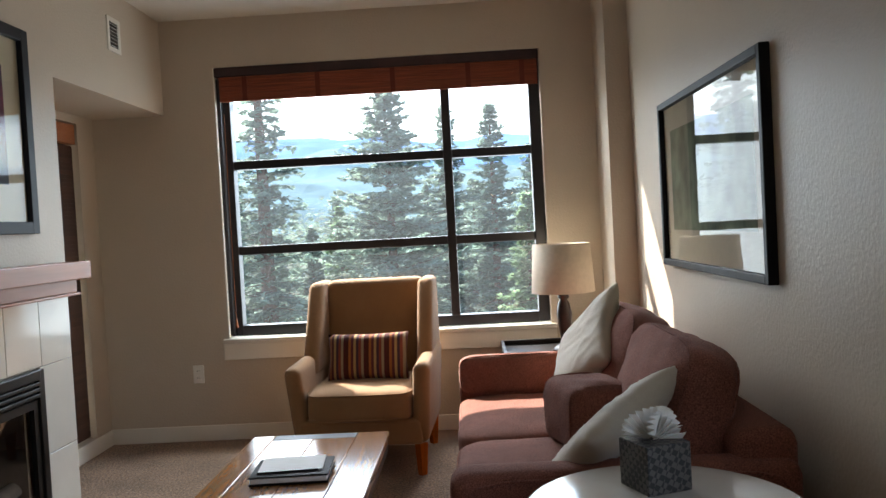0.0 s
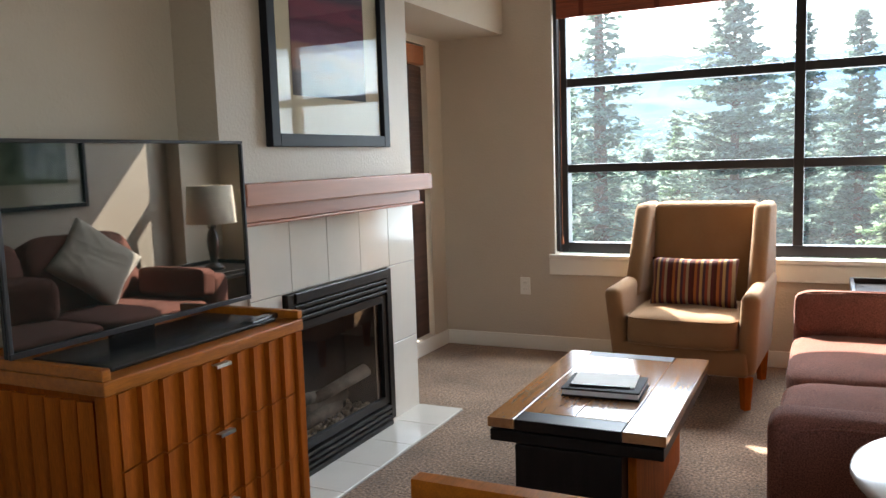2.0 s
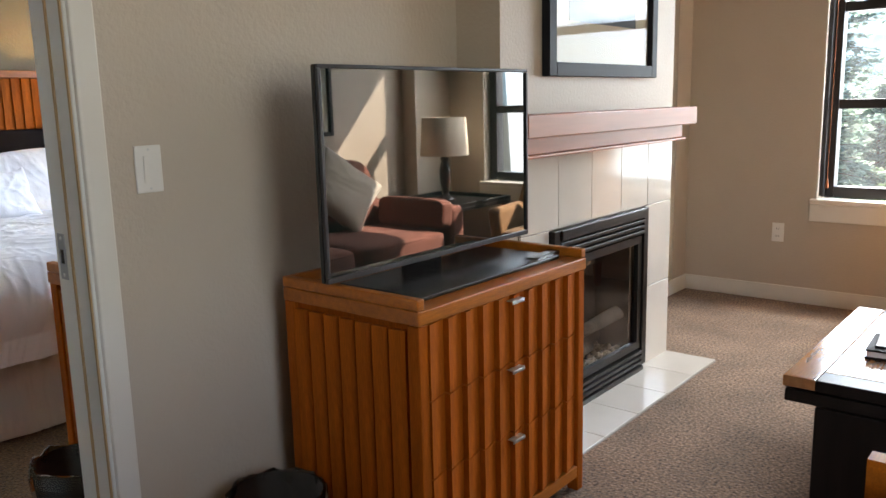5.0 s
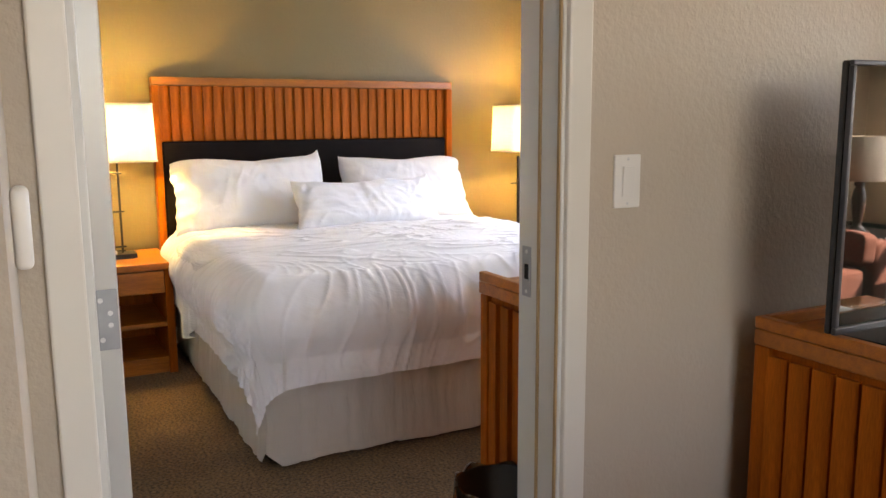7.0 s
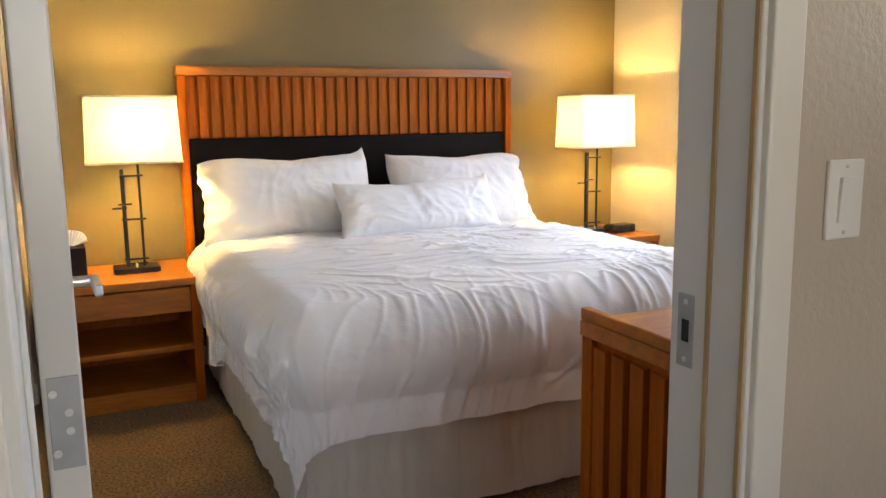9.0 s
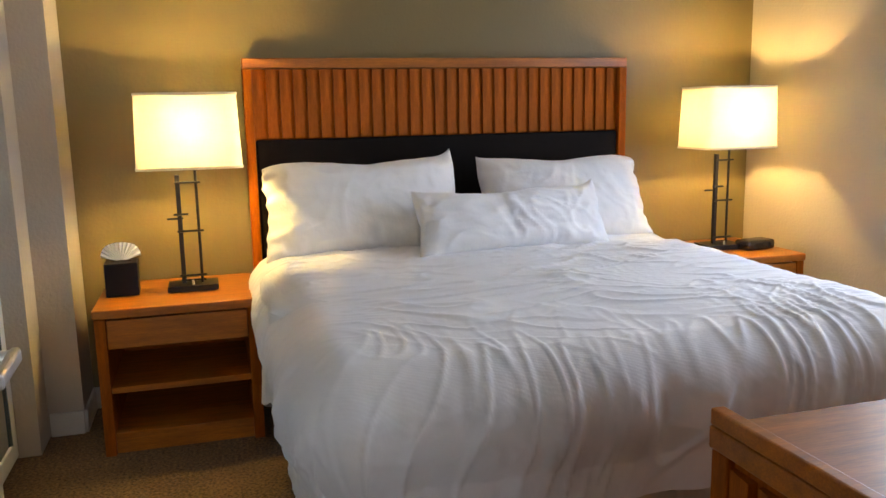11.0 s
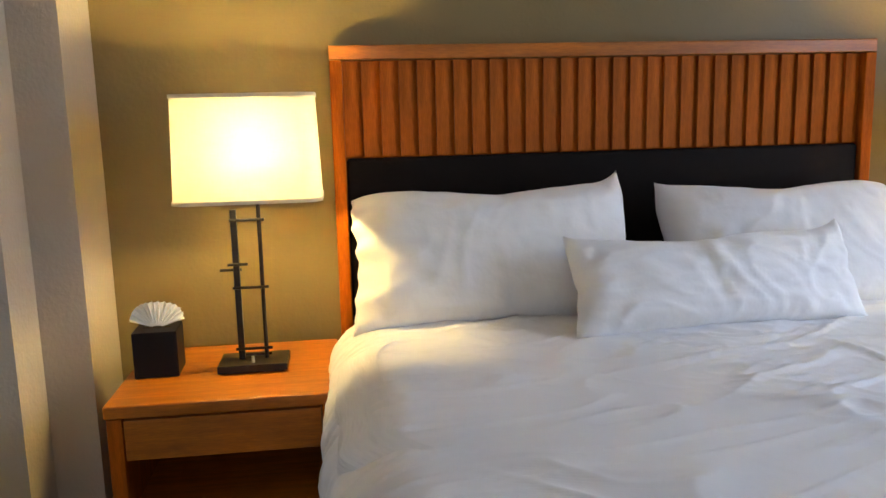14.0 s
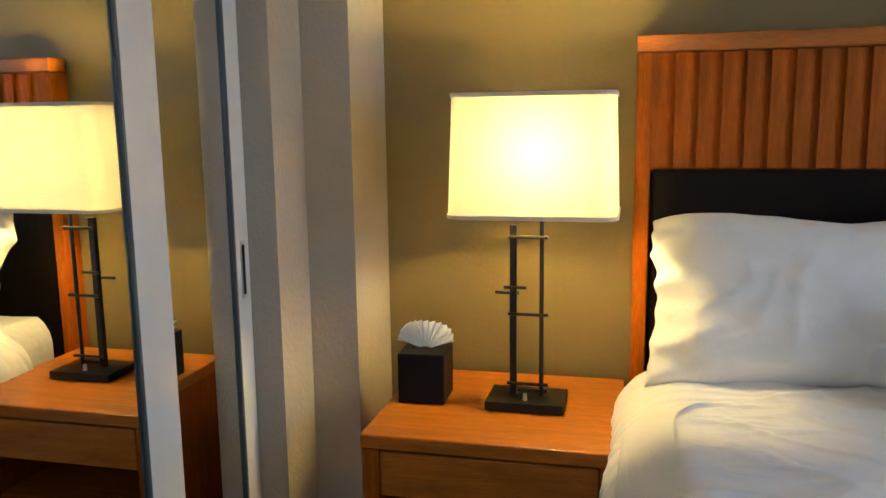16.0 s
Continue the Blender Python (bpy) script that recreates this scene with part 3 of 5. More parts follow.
def sunset_art():
    m = material("sunset_print", (0.3, 0.1, 0.15), 0.7)
    n, l = m.node_tree.nodes, m.node_tree.links
    tc, sp, t, ad = n.new("ShaderNodeTexCoord"), n.new("ShaderNodeSeparateXYZ"), n.new("ShaderNodeTexNoise"), n.new("ShaderNodeMath")
    mp = n.new("ShaderNodeMapping")
    mp.inputs["Scale"].default_value = (1, 2.2, 11)
    l.new(tc.outputs["Object"], mp.inputs[0])
    l.new(mp.outputs[0], t.inputs["Vector"])
    t.inputs["Scale"].default_value, t.inputs["Detail"].default_value = 1.6, 4
    l.new(tc.outputs["Object"], sp.inputs[0])
    mr = n.new("ShaderNodeMapRange")
    mr.inputs[1].default_value, mr.inputs[2].default_value = 0.18, 0.73
    l.new(sp.outputs["Z"], mr.inputs[0])
    s = n.new("ShaderNodeMath")
    s.operation = "MULTIPLY_ADD"
    s.inputs[1].default_value, s.inputs[2].default_value = 0.34, -0.17
    l.new(t.outputs["Fac"], s.inputs[0])
    l.new(mr.outputs[0], ad.inputs[0])
    l.new(s.outputs[0], ad.inputs[1])
    r = ramp(n, [(0.0, (0.06, 0.08, 0.10)), (0.2, (0.17, 0.13, 0.13)), (0.36, (0.38, 0.19, 0.13)), (0.48, (0.19, 0.06, 0.11)), (0.62, (0.11, 0.02, 0.05)), (0.72, (0.22, 0.03, 0.07)), (0.85, (0.05, 0.025, 0.06)), (1.0, (0.10, 0.04, 0.10))])
    l.new(ad.outputs[0], r.inputs[0])
    l.new(r.outputs[0], n["Principled BSDF"].inputs["Base Color"])
    return m


framed_picture("framed_picture", -1.999, 2.735, 1.37, 0, 0.92, 0.885, sunset_art(), "square framed purple sunset print with cream mount over the mantel", 0.125, PICFRAME, 0.052)
framed_picture("framed_picture", 0.889, 4.10, 1.065, 180, 1.36, 0.765, material("meadow_print", (0.22, 0.26, 0.16), 0.8, vary=0.5, scale=7), "wide black-framed landscape print under reflecting glass over the sofa", 0.11, PICFRAME, 0.03)

# ventilation grille and wall fittings
vg = thing("ventilation_grille", -2.0, 4.53, 2.37, "small cream metal ventilation grille on the soffit", "vent")
part("frame", holed(bmesh.new(), "y", 0, 0.16, 0.0, 0.008, 0, 0.19, [(0.025, 0.135, 0.025, 0.165)]), TRIM, vg)
part("backing", boxm(0.0005, 0.002, 0.025, 0.135, 0.025, 0.165), BLACK, vg)
for i in range(7):
    part("slat", moved(boxm(-0.006, 0.006, 0.026, 0.134, -0.001, 0.001), pose(0.004, 0, 0.034 + i * 0.02, 0, 35, 0)), TRIM, vg)

so = thing("power_outlet", -1.876, 5.289, 0.375, "cream double power outlet on the wall", "outlet")
part("plate", boxm(-0.036, 0.036, -0.007, 0.0, 0, 0.118, 0.003), WHITE, so)
for zz in (0.036, 0.082):
    part("socket", boxm(-0.017, 0.017, -0.009, -0.0072, zz - 0.014, zz + 0.014, 0.0008), WHITE, so)
    for xx in (-0.007, 0.007):
        part("slot", boxm(xx - 0.0012, xx + 0.0012, -0.0096, -0.0091, zz - 0.006, zz + 0.006), BLACK, so)
sw = thing("light_switch", -2.19, 1.225, 1.141, "white rocker light switch beside the doorway", "light switch")
part("plate", boxm(0, 0.007, -0.036, 0.036, -0.058, 0.058, 0.003), WHITE, sw)
part("rocker", moved(boxm(0, 0.006, -0.016, 0.016, -0.033, 0.033, 0.001), pose(0.006, 0, 0, 0, 4, 0)), WHITE, sw)
for zz in (-0.048, 0.048):
    part("screw", tube(bmesh.new(), 0, zz, 0.007, 0.0082, 0.003, 0.003, 10, axis="x"), STEEL, sw)

# side window with dark blind in the nook
sd = thing("window_2", -2.55, 0, 0, "narrow side window behind a closed dark wooden blind", "window")
sd["kind"] = "structure"
sf = holed(bmesh.new(), "y", SIDE[0], SIDE[1], -0.05, 0.0, SIDE[2], SIDE[3], [(SIDE[0] + 0.06, SIDE[1] - 0.06, SIDE[2] + 0.06, SIDE[3] - 0.06)])
part("window_frame", sf, FRAME, sd)
part("pane", pane_x(-0.028, SIDE[0] + 0.06, SIDE[1] - 0.06, SIDE[2] + 0.06, SIDE[3] - 0.06), CLEAR, sd)
bd = thing("wooden_blind", -2.52, 4.0, 0.12, "closed dark brown wooden slat blind with orange valance", "blind")
BLINDM = material("blind_slat", (0.06, 0.025, 0.015), 0.5, vary=0.3, scale=5, piece=0.25)
VALM = material("blind_valance", (0.34, 0.11, 0.035), 0.6, vary=0.2, scale=4, stretch=(12, 12, 40), bump=0.3, bump_scale=90)
part("valance", boxm(0, 0.045, 0.0, 1.06, 1.81, 1.93, 0.003), VALM, bd)
me = mesh_of("slat", moved(boxm(-0.0145, 0.0145, 0, 1.05, -0.0015, 0.0015), pose(0.02, 0.005, 0, 0, 80, 0)), BLINDM)
for i in range(72):
    piece("slat", me, bd, pose(0, 0, 0.012 + i * 0.025))

# roman shade over the big window
rs = thing("roman_shade", -1.63, 5.30, 2.175, "raised woven reddish bamboo shade under a dark headrail", "window shade")
part("headrail", boxm(-0.03, 2.04, -0.012, 0.05, 0.160, 0.220, 0.003), material("headrail_wood", (0.035, 0.012, 0.010), 0.5, vary=0.3), rs)
BAMBOO = material("woven_bamboo", (0.25, 0.055, 0.022), 0.65, vary=0.3, scale=3, stretch=(1, 40, 40), fine=0.3, fine_scale=4, bump=0.6, bump_scale=20, piece=0.05)
for k in range(5):
    part("fold", boxm(0, 2.03, -0.008 + 0.010 * k, 0.0 + 0.010 * k, 0.0 + 0.004 * k, 0.158 - 0.01 * (k % 2), 0.002), BAMBOO, rs)
for k in range(15):
    part("reed", boxm(0, 2.03, -0.012, -0.0085, 0.002 + k * 0.0104, 0.009 + k * 0.0104, 0.001, 1), BAMBOO, rs)
for xx in (0.15, 0.62, 1.1, 1.58, 1.92):
    part("tape", boxm(xx, xx + 0.03, -0.0135, -0.0122, 0.002, 0.157), material("shade_tape", (0.15, 0.03, 0.015), 0.9), rs)
co = thing("blind_cord", -1.615, 5.31, 0.72, "thin reddish blind cord with wooden tassel", "cord")
part("cord", tube(bmesh.new(), 0, 0, 0.05, 1.38, 0.002, 0.002, 8), VALM, co)
part("tassel", lathe(bmesh.new(), [(0.001, 0.06), (0.006, 0.05), (0.01, 0.01), (0.009, 0.0), (0.0005, 0.0)], 12), VALM, co, smooth=True)


# armchair
def armchair(x, y, rz):
    """Wing chair; the front looks to -y."""
    c = thing("armchair", x, y, 0, "tan fabric wing armchair with wooden legs before the window", "armchair", rz)
    part("base", boxm(-0.33, 0.33, -0.36, 0.34, 0.17, 0.31, 0.02, 3), ARMFAB, c)
    seat = part("seat_cushion", moved(padded(0.57, 0.64, 0.17, 7.0, 0.16, 0.004, 3), pose(0, -0.09, 0.385)), ARMFAB, c, smooth=True)
    for z in (-0.065, 0.065):
        part("piping", moved(piping(0.565, 0.635, z, 7.0, 0.005), pose(0, -0.09, 0.385)), ARMFAB, seat, smooth=True)
    back = boxm(-0.29, 0.29, 0.20, 0.36, 0.30, 1.01, 0.04, 4)
    for v in back.verts:
        v.co.y += (v.co.z - 0.3) * 0.13
    part("backrest", back, ARMFAB, c, smooth=True)
    for s in (-1, 1):
        wg = boxm(-0.045, 0.045, -0.10, 0.36, 0.5, 1.01, 0.035, 4)
        for v in wg.verts:
            k = (v.co.z - 0.5) / 0.5
            v.co.y += k * 0.11 + (0.10 * (1 - k) if v.co.y > 0.1 else 0.16 * k)
            v.co.x += s * 0.325
        part("wing", wg, ARMFAB, c, smooth=True)
        arm = boxm(-0.046, 0.046, -0.40, 0.36, 0.17, 0.60, 0.04, 4)
        for v in arm.verts:
            v.co.x += s * (0.345 - 0.03 * (0.6 - v.co.z) / 0.43)
            if v.co.z > 0.4:
                v.co.z += 0.03 * (v.co.y + 0.4)
            if v.co.y < -0.2:
                v.co.y += 0.06 * (0.6 - v.co.z) / 0.43
        part("armrest", arm, ARMFAB, c, smooth=True)
        for yy in (-0.31, 0.30):
            lg = tube(bmesh.new(), s * 0.315, yy, 0.0, 0.17, 0.024, 0.036, 4)
            part("leg", lg, WOOD, c, "orange wooden tapered leg")
    return c


armchair(-0.69, 4.71, -3)
STRIPE = striped("striped_fabric", [(0.07, 0.02, 0.015), (0.30, 0.10, 0.03), (0.10, 0.03, 0.03), (0.36, 0.22, 0.09), (0.06, 0.03, 0.04), (0.20, 0.05, 0.03), (0.28, 0.20, 0.12), (0.08, 0.02, 0.02)], 0.115)
sp = thing("striped_cushion", -0.685, 4.66, 0.465, "rust and tan striped lumbar cushion on the armchair", "cushion", -3)
part("cover", moved(cushion(0.46, 0.27, 0.13, 0.45, 14, 0.06), pose(0, 0, 0.13, 74, 0, 0)), STRIPE, sp, smooth=True)

# coffee table
ct = thing("coffee_table", -0.77, 3.14, 0, "low plank-top wooden coffee table with black pedestal and inlays", "coffee table")
TABLETOP = material("table_top_wood", (0.36, 0.16, 0.055), 0.16, vary=0.16, scale=5, stretch=(9, 0.8, 9), fine=0.1, fine_scale=40, piece=0.08, coat=0.9)
for a, b in ((-0.295, -0.20), (-0.198, -0.02), (-0.018, 0.16)):
    part("plank", boxm(a, b, -0.498 if a < -0.25 else -0.40, 0.498 if a < -0.25 else 0.42, 0.395, 0.43, 0.003), TABLETOP, ct)
part("plank", boxm(0.162, 0.298, -0.498, 0.498, 0.395, 0.43, 0.003), TABLETOP, ct)
part("inlay", boxm(-0.198, 0.16, -0.50, -0.402, 0.393, 0.43, 0.003), BLACKWOOD, ct, "black end inlay")
part("inlay", boxm(-0.198, 0.16, 0.422, 0.50, 0.393, 0.43, 0.003), BLACKWOOD, ct, "black end inlay")
part("under_frame", boxm(-0.29, 0.29, -0.49, 0.49, 0.345, 0.385, 0.004), BLACKWOOD, ct)
part("spacer", boxm(-0.26, 0.26, -0.46, 0.46, 0.384, 0.396), BLACKWOOD, ct)
part("pedestal", boxm(-0.198, 0.16, -0.499, -0.38, 0.0, 0.344, 0.004), BLACKWOOD, ct)
part("pedestal", boxm(-0.198, 0.16, 0.40, 0.499, 0.0, 0.344, 0.004), BLACKWOOD, ct)
part("side_panel", boxm(0.162, 0.19, -0.42, 0.42, 0.0, 0.344, 0.003), WOOD, ct)
bk = thing("guest_binder", -0.765, 3.06, 0.43, "dark leather guest binder with white pages on the coffee table", "binder", 3)
part("cover", boxm(-0.14, 0.14, -0.11, 0.11, 0.0, 0.008, 0.002), LEATHER, bk)
part("page_block", boxm(-0.135, 0.135, -0.106, 0.106, 0.0085, 0.026, 0.001), PAPER, bk)
part("cover", boxm(-0.14, 0.14, -0.11, 0.11, 0.0265, 0.033, 0.002), LEATHER, bk)
lf = thing("paper_leaflet", -0.77, 3.08, 0.4635, "white printed leaflet lying on the binder", "leaflet", 6)
part("sheet", boxm(-0.115, 0.115, -0.085, 0.085, 0.0, 0.006, 0.001), PAPER, lf)
part("spine", boxm(-0.118, 0.10, -0.092, -0.086, 0.0, 0.007, 0.001), BLACK, lf)

# sofa: back along the east wall, front to -x
sf = thing("sofa", -0.17, 2.36, 0, "brownish red tweed sofa with loose cushions along the wall", "sofa")
L, D = 1.92, 1.02
part("base", boxm(0.03, D - 0.02, 0.02, L - 0.02, 0.06, 0.30, 0.02, 3), SOFAFAB, sf)
part("back_frame", moved(boxm(-0.09, 0.09, 0.05, L - 0.05, 0.06, 0.70, 0.05, 4), pose(D - 0.13, 0, 0)), SOFAFAB, sf, smooth=True)
for yy in (0.0, L - 0.15):
    part("armrest", boxm(0.0, D - 0.05, yy, yy + 0.15, 0.06, 0.62, 0.045, 5), SOFAFAB, sf, smooth=True)
    part("piping", moved(piping(D - 0.13, 0.50, 0.0, 9.0, 0.005), pose((D - 0.05) / 2, yy + (0.002 if yy < 1 else 0.148), 0.35, 90, 0, 0)), SOFAFAB, sf, smooth=True)
sl = (L - 0.30) / 2


def upholstered(w, d, h, m, k, name, owner, power=6.0, bulge=0.18, wrinkle=0.008):
    """A box cushion with a corded seam round both faces."""
    c = part(name, moved(padded(w, d, h, power, bulge, wrinkle, k), m), SOFAFAB, owner, smooth=True)
    for z in (-0.36, 0.36):
        k_ = (1 - abs(2 * z) ** power) ** (1 / power)
        part("piping", moved(piping(w * k_, d * k_, z * h * (1 + bulge * 0.1), power, 0.004), m), SOFAFAB, c, smooth=True)
    return c


for k in range(2):
    upholstered(0.72, sl - 0.004, 0.19, pose(0.36, 0.15 + sl * (k + 0.5), 0.38), k, "seat_cushion", sf, 7.0, 0.15, 0.004)
    upholstered(0.54, sl - 0.01, 0.20, pose(0.72, 0.15 + sl * (k + 0.5), 0.645, 0, -70, 0), k + 3, "back_cushion", sf, 5.0, 0.35, 0.014)
for yy in (0.05, L - 0.08):
    for xx in (0.06, D - 0.09):
        part("leg", tube(bmesh.new(), xx, yy, 0, 0.06, 0.025, 0.03, 8), BLACKWOOD, sf)
ap = thing("arm_cushion", 0.12, 4.10, 0.475, "rust bolster cushion lying against the sofa arm", "cushion")
upholstered(0.57, 0.19, 0.13, pose(0, 0.0, 0.095, 84, 0, 0), 8, "cover", ap, 6.0, 0.1, 0.005)
bo = thing("bolster_cushion", 0.30, 3.15, 0.475, "rust tweed bolster with gathered end on the sofa seat", "cushion")
upholstered(0.25, 0.25, 0.36, pose(0.02, -0.02, 0.122, 90, 0, 14), 5, "cover", bo, 4.5, 0.0, 0.010)
for xx, yy, zz, rx, ry, rz, s in ((0.40, 3.72, 0.735, 0, -60, 8, 0.47), (0.31, 2.64, 0.64, -16, -42, -8, 0.46)):
    cp = thing("cream_cushion", xx, yy, zz - 0.2, "square cream linen throw cushion with piped edge on the sofa", "cushion", group="cream cushions on the sofa")
    part("cover", moved(cushion(s, s, 0.13, 0.5, 40, 0.10, 0.012, xx), pose(0, 0, 0.2, rx, ry, rz) @ pose(0, 0, 0, 0, 0, 45)), CREAM, cp, smooth=True)

# side table with lamp by the window
st = thing("side_table", 0.42, 4.83, 0, "black square side table with raised tray edge", "side table")
part("top", boxm(-0.34, 0.32, -0.34, 0.34, 0.52, 0.545, 0.003), BLACKWOOD, st)
for a in ((-0.34, 0.32, -0.34, -0.32), (-0.34, 0.32, 0.32, 0.34), (-0.34, -0.32, -0.3195, 0.3195), (0.30, 0.32, -0.3195, 0.3195)):
    part("edge", boxm(*a, 0.546, 0.575, 0.003), BLACKWOOD, st)
for xx in (-0.33, 0.28):
    for yy in (-0.33, 0.29):
        part("leg", boxm(xx, xx + 0.04, yy, yy + 0.04, 0, 0.519, 0.003), BLACKWOOD, st)
tl = thing("table_lamp", 0.445, 4.83, 0.545, "turned dark wooden table lamp with beige drum shade, unlit", "lamp")
part("base", lathe(bmesh.new(), [(0.001, 0), (0.075, 0), (0.078, 0.012), (0.06, 0.03), (0.03, 0.045), (0.026, 0.07), (0.04, 0.16), (0.045, 0.22), (0.034, 0.28), (0.022, 0.30), (0.034, 0.315), (0.03, 0.33), (0.012, 0.345), (0.008, 0.38), (0.001, 0.38)]), material("turned_wood", (0.035, 0.014, 0.009), 0.3, vary=0.3, coat=0.3), tl, smooth=True)
sh = lathe(bmesh.new(), [(0.183, 0.345), (0.165, 0.625), (0.163, 0.625), (0.181, 0.345), (0.183, 0.345)], 48)
part("shade", sh, SHADE, tl, "beige linen drum shade", smooth=True)

# round side table with tissue box
rt = thing("round_table", 0.325, 1.97, 0, "small round table with pale glossy top and thin rim", "side table")
part("top", lathe(bmesh.new(), [(0.001, 0.635), (0.29, 0.635), (0.312, 0.642), (0.315, 0.65), (0.312, 0.658), (0.305, 0.66), (0.001, 0.66)], 64), material("stone_top", (0.55, 0.52, 0.47), 0.12, vary=0.08, scale=6, coat=0.4), rt, smooth=True)
part("column", tube(bmesh.new(), 0, 0, 0.02, 0.634, 0.03, 0.03), DARKMETAL, rt)
part("foot", lathe(bmesh.new(), [(0.001, 0), (0.19, 0), (0.19, 0.012), (0.03, 0.02), (0.001, 0.02)]), DARKMETAL, rt)


def tissue_box(x, y, z, rz, mat, label, s=0.115, h=0.125, petals=1):
    t = thing("tissue_box", x, y, z, label, "tissue box", rz)
    part("box", boxm(-s / 2, s / 2, -s / 2, s / 2, 0, h, 0.003), mat, t)
    part("slot", boxm(-s * 0.3, s * 0.3, -0.006, 0.006, h + 0.0002, h + 0.001), BLACK, t)
    bm = bmesh.new()
    n = 28
    for f in range(petals):
        turn, rows, shrink = Matrix.Rotation(radians(180 / petals * f), 4, "Z"), [], 1.0 - 0.12 * f
        for r in range(5):
            k = r / 4
            row = []
            for i in range(n + 1):
                a = math.pi * i / n
                fold = 0.010 * k * (1 if i % 2 else -1)
                up = h + 0.001 + (0.004 + 0.074 * shrink * k) * math.sin(a) ** 0.7 if 0 < i < n else h + 0.004 + 0.02 * k
                row.append(bm.verts.new(turn @ Vector(((0.014 + 0.064 * k) * math.cos(a), fold + 0.012 * k * math.sin(3 * a), up))))
            rows.append(row)
        for p, q in zip(rows, rows[1:]):
            for i in range(n):
                bm.faces.new((p[i], p[i + 1], q[i + 1], q[i]))
    part("tissue", bm, PAPER, t, "folded white tissue fan")
    return t


def checker():
    m = material("woven_box", (0.1, 0.1, 0.1), 0.5)
    n, l = m.node_tree.nodes, m.node_tree.links
    tc, ck = n.new("ShaderNodeTexCoord"), n.new("ShaderNodeTexChecker")
    mp = n.new("ShaderNodeMapping")
    mp.inputs["Rotation"].default_value = (radians(45), radians(45), radians(45))
    l.new(tc.outputs["Object"], mp.inputs[0])
    l.new(mp.outputs[0], ck.inputs[0])
    ck.inputs["Scale"].default_value = 78
    ck.inputs["Color1"].default_value, ck.inputs["Color2"].default_value = (0.11, 0.105, 0.10, 1), (0.028, 0.03, 0.032, 1)
    l.new(ck.outputs[0], n["Principled BSDF"].inputs["Base Color"])
    return m


tissue_box(0.335, 2.10, 0.66, 22, checker(), "dark grey patterned tissue box on the round table", 0.12, 0.115, 3)

# dining table and chair beside the camera
dt = thing("dining_table", -0.26, 0.74, 0, "orange fir dining table", "table")
part("tabletop", boxm(-0.497, 0.55, -0.35, 0.245, 0.71, 0.74, 0.004), WOOD_H, dt)
part("apron", boxm(-0.45, 0.50, -0.30, 0.20, 0.63, 0.709, 0.003), WOOD, dt)
for xx in (-0.49, 0.48):
    for yy in (-0.34, 0.18):
        part("leg", boxm(xx, xx + 0.06, yy, yy + 0.06, 0, 0.709, 0.004), WOOD, dt)
dc = thing("dining_chair", -0.335, 1.12, 0, "orange wooden dining chair with corduroy upholstered back at the table", "chair")
CORD = striped("corduroy", [(0.20, 0.072, 0.018), (0.25, 0.093, 0.025), (0.25, 0.093, 0.025), (0.19, 0.068, 0.016), (0.14, 0.048, 0.011)], 0.0055)
part("back_frame", holed(bmesh.new(), "x", -0.215, 0.215, 0.03, 0.058, 0.45, 0.86, [(-0.185, 0.185, 0.50, 0.825)]), WOOD_H, dc)
part("back_pad", moved(padded(0.40, 0.40, 0.085, 12.0), pose(0.002, -0.012, 0.642, 90, 0, 0)), CORD, dc, smooth=True)
part("seat", boxm(-0.215, 0.215, -0.38, 0.03, 0.42, 0.48, 0.02, 3), CORD, dc)
for xx in (-0.215, 0.18):
    for yy, hh in ((-0.37, 0.42), (0.028, 0.45)):
        part("leg", boxm(xx, xx + 0.035, yy, yy + 0.032, 0, hh, 0.003), WOOD, dc)


def waste_bin(x, y, label):
    b = thing("waste_bin", x, y, 0, label, "bin")
    part("bucket", lathe(bmesh.new(), [(0.001, 0.0), (0.10, 0.0), (0.125, 0.28), (0.128, 0.28), (0.103, -0.0), (0.105, 0.0), (0.13, 0.283), (0.122, 0.283), (0.098, 0.008), (0.001, 0.008)], 32), BLACK, b, smooth=True)
    bm = lathe(bmesh.new(), [(0.118, 0.16), (0.122, 0.288), (0.134, 0.288), (0.136, 0.24), (0.134, 0.20)], 40)
    for v in bm.verts:
        k = noise.noise(v.co * 30 + Vector((x, y, 0)))
        v.co.x *= 1 + 0.04 * k
        v.co.y *= 1 + 0.04 * k
        v.co.z += 0.012 * k
    lm = glass("bin_liner", (0.75, 0.76, 0.75), 0.09)
    part("liner", bm, lm, b, "clear crumpled plastic liner", smooth=True)
    return b


waste_bin(-1.97, 1.38, "black waste bin with clear liner beside the slatted chest")


# ---- bedroom ----
waste_bin(-2.60, 1.165, "black waste bin with clear liner beside the dresser")
dr = slatted_cabinet(-2.36, 2.13, 180, "orange fir slatted dresser inside the bedroom by the door", w=0.85, d=0.56)

# open door
dd = thing("door_1", -2.40, 0.155, 0.008, "white door standing open into the bedroom", "door", 182)
dd["kind"] = "structure"
DOORM = material("door_paint", (0.62, 0.61, 0.57), 0.28, vary=0.03, scale=4, coat=0.2)
part("leaf", boxm(0, 0.82, -0.045, 0.0, 0, 2.0, 0.003), DOORM, dd)
hn = bmesh.new()
tube(hn, 0.755, 0.935, -0.06, -0.045, 0.032, 0.03, 24, axis="y"), tube(hn, 0.755, 0.935, -0.10, -0.06, 0.012, 0.012, 16, axis="y")
box(hn, 0.63, 0.772, -0.112, -0.095, 0.922, 0.948, 0.007, 3)
part("lever_handle", hn, STEEL, dd, "brushed steel lever handle")
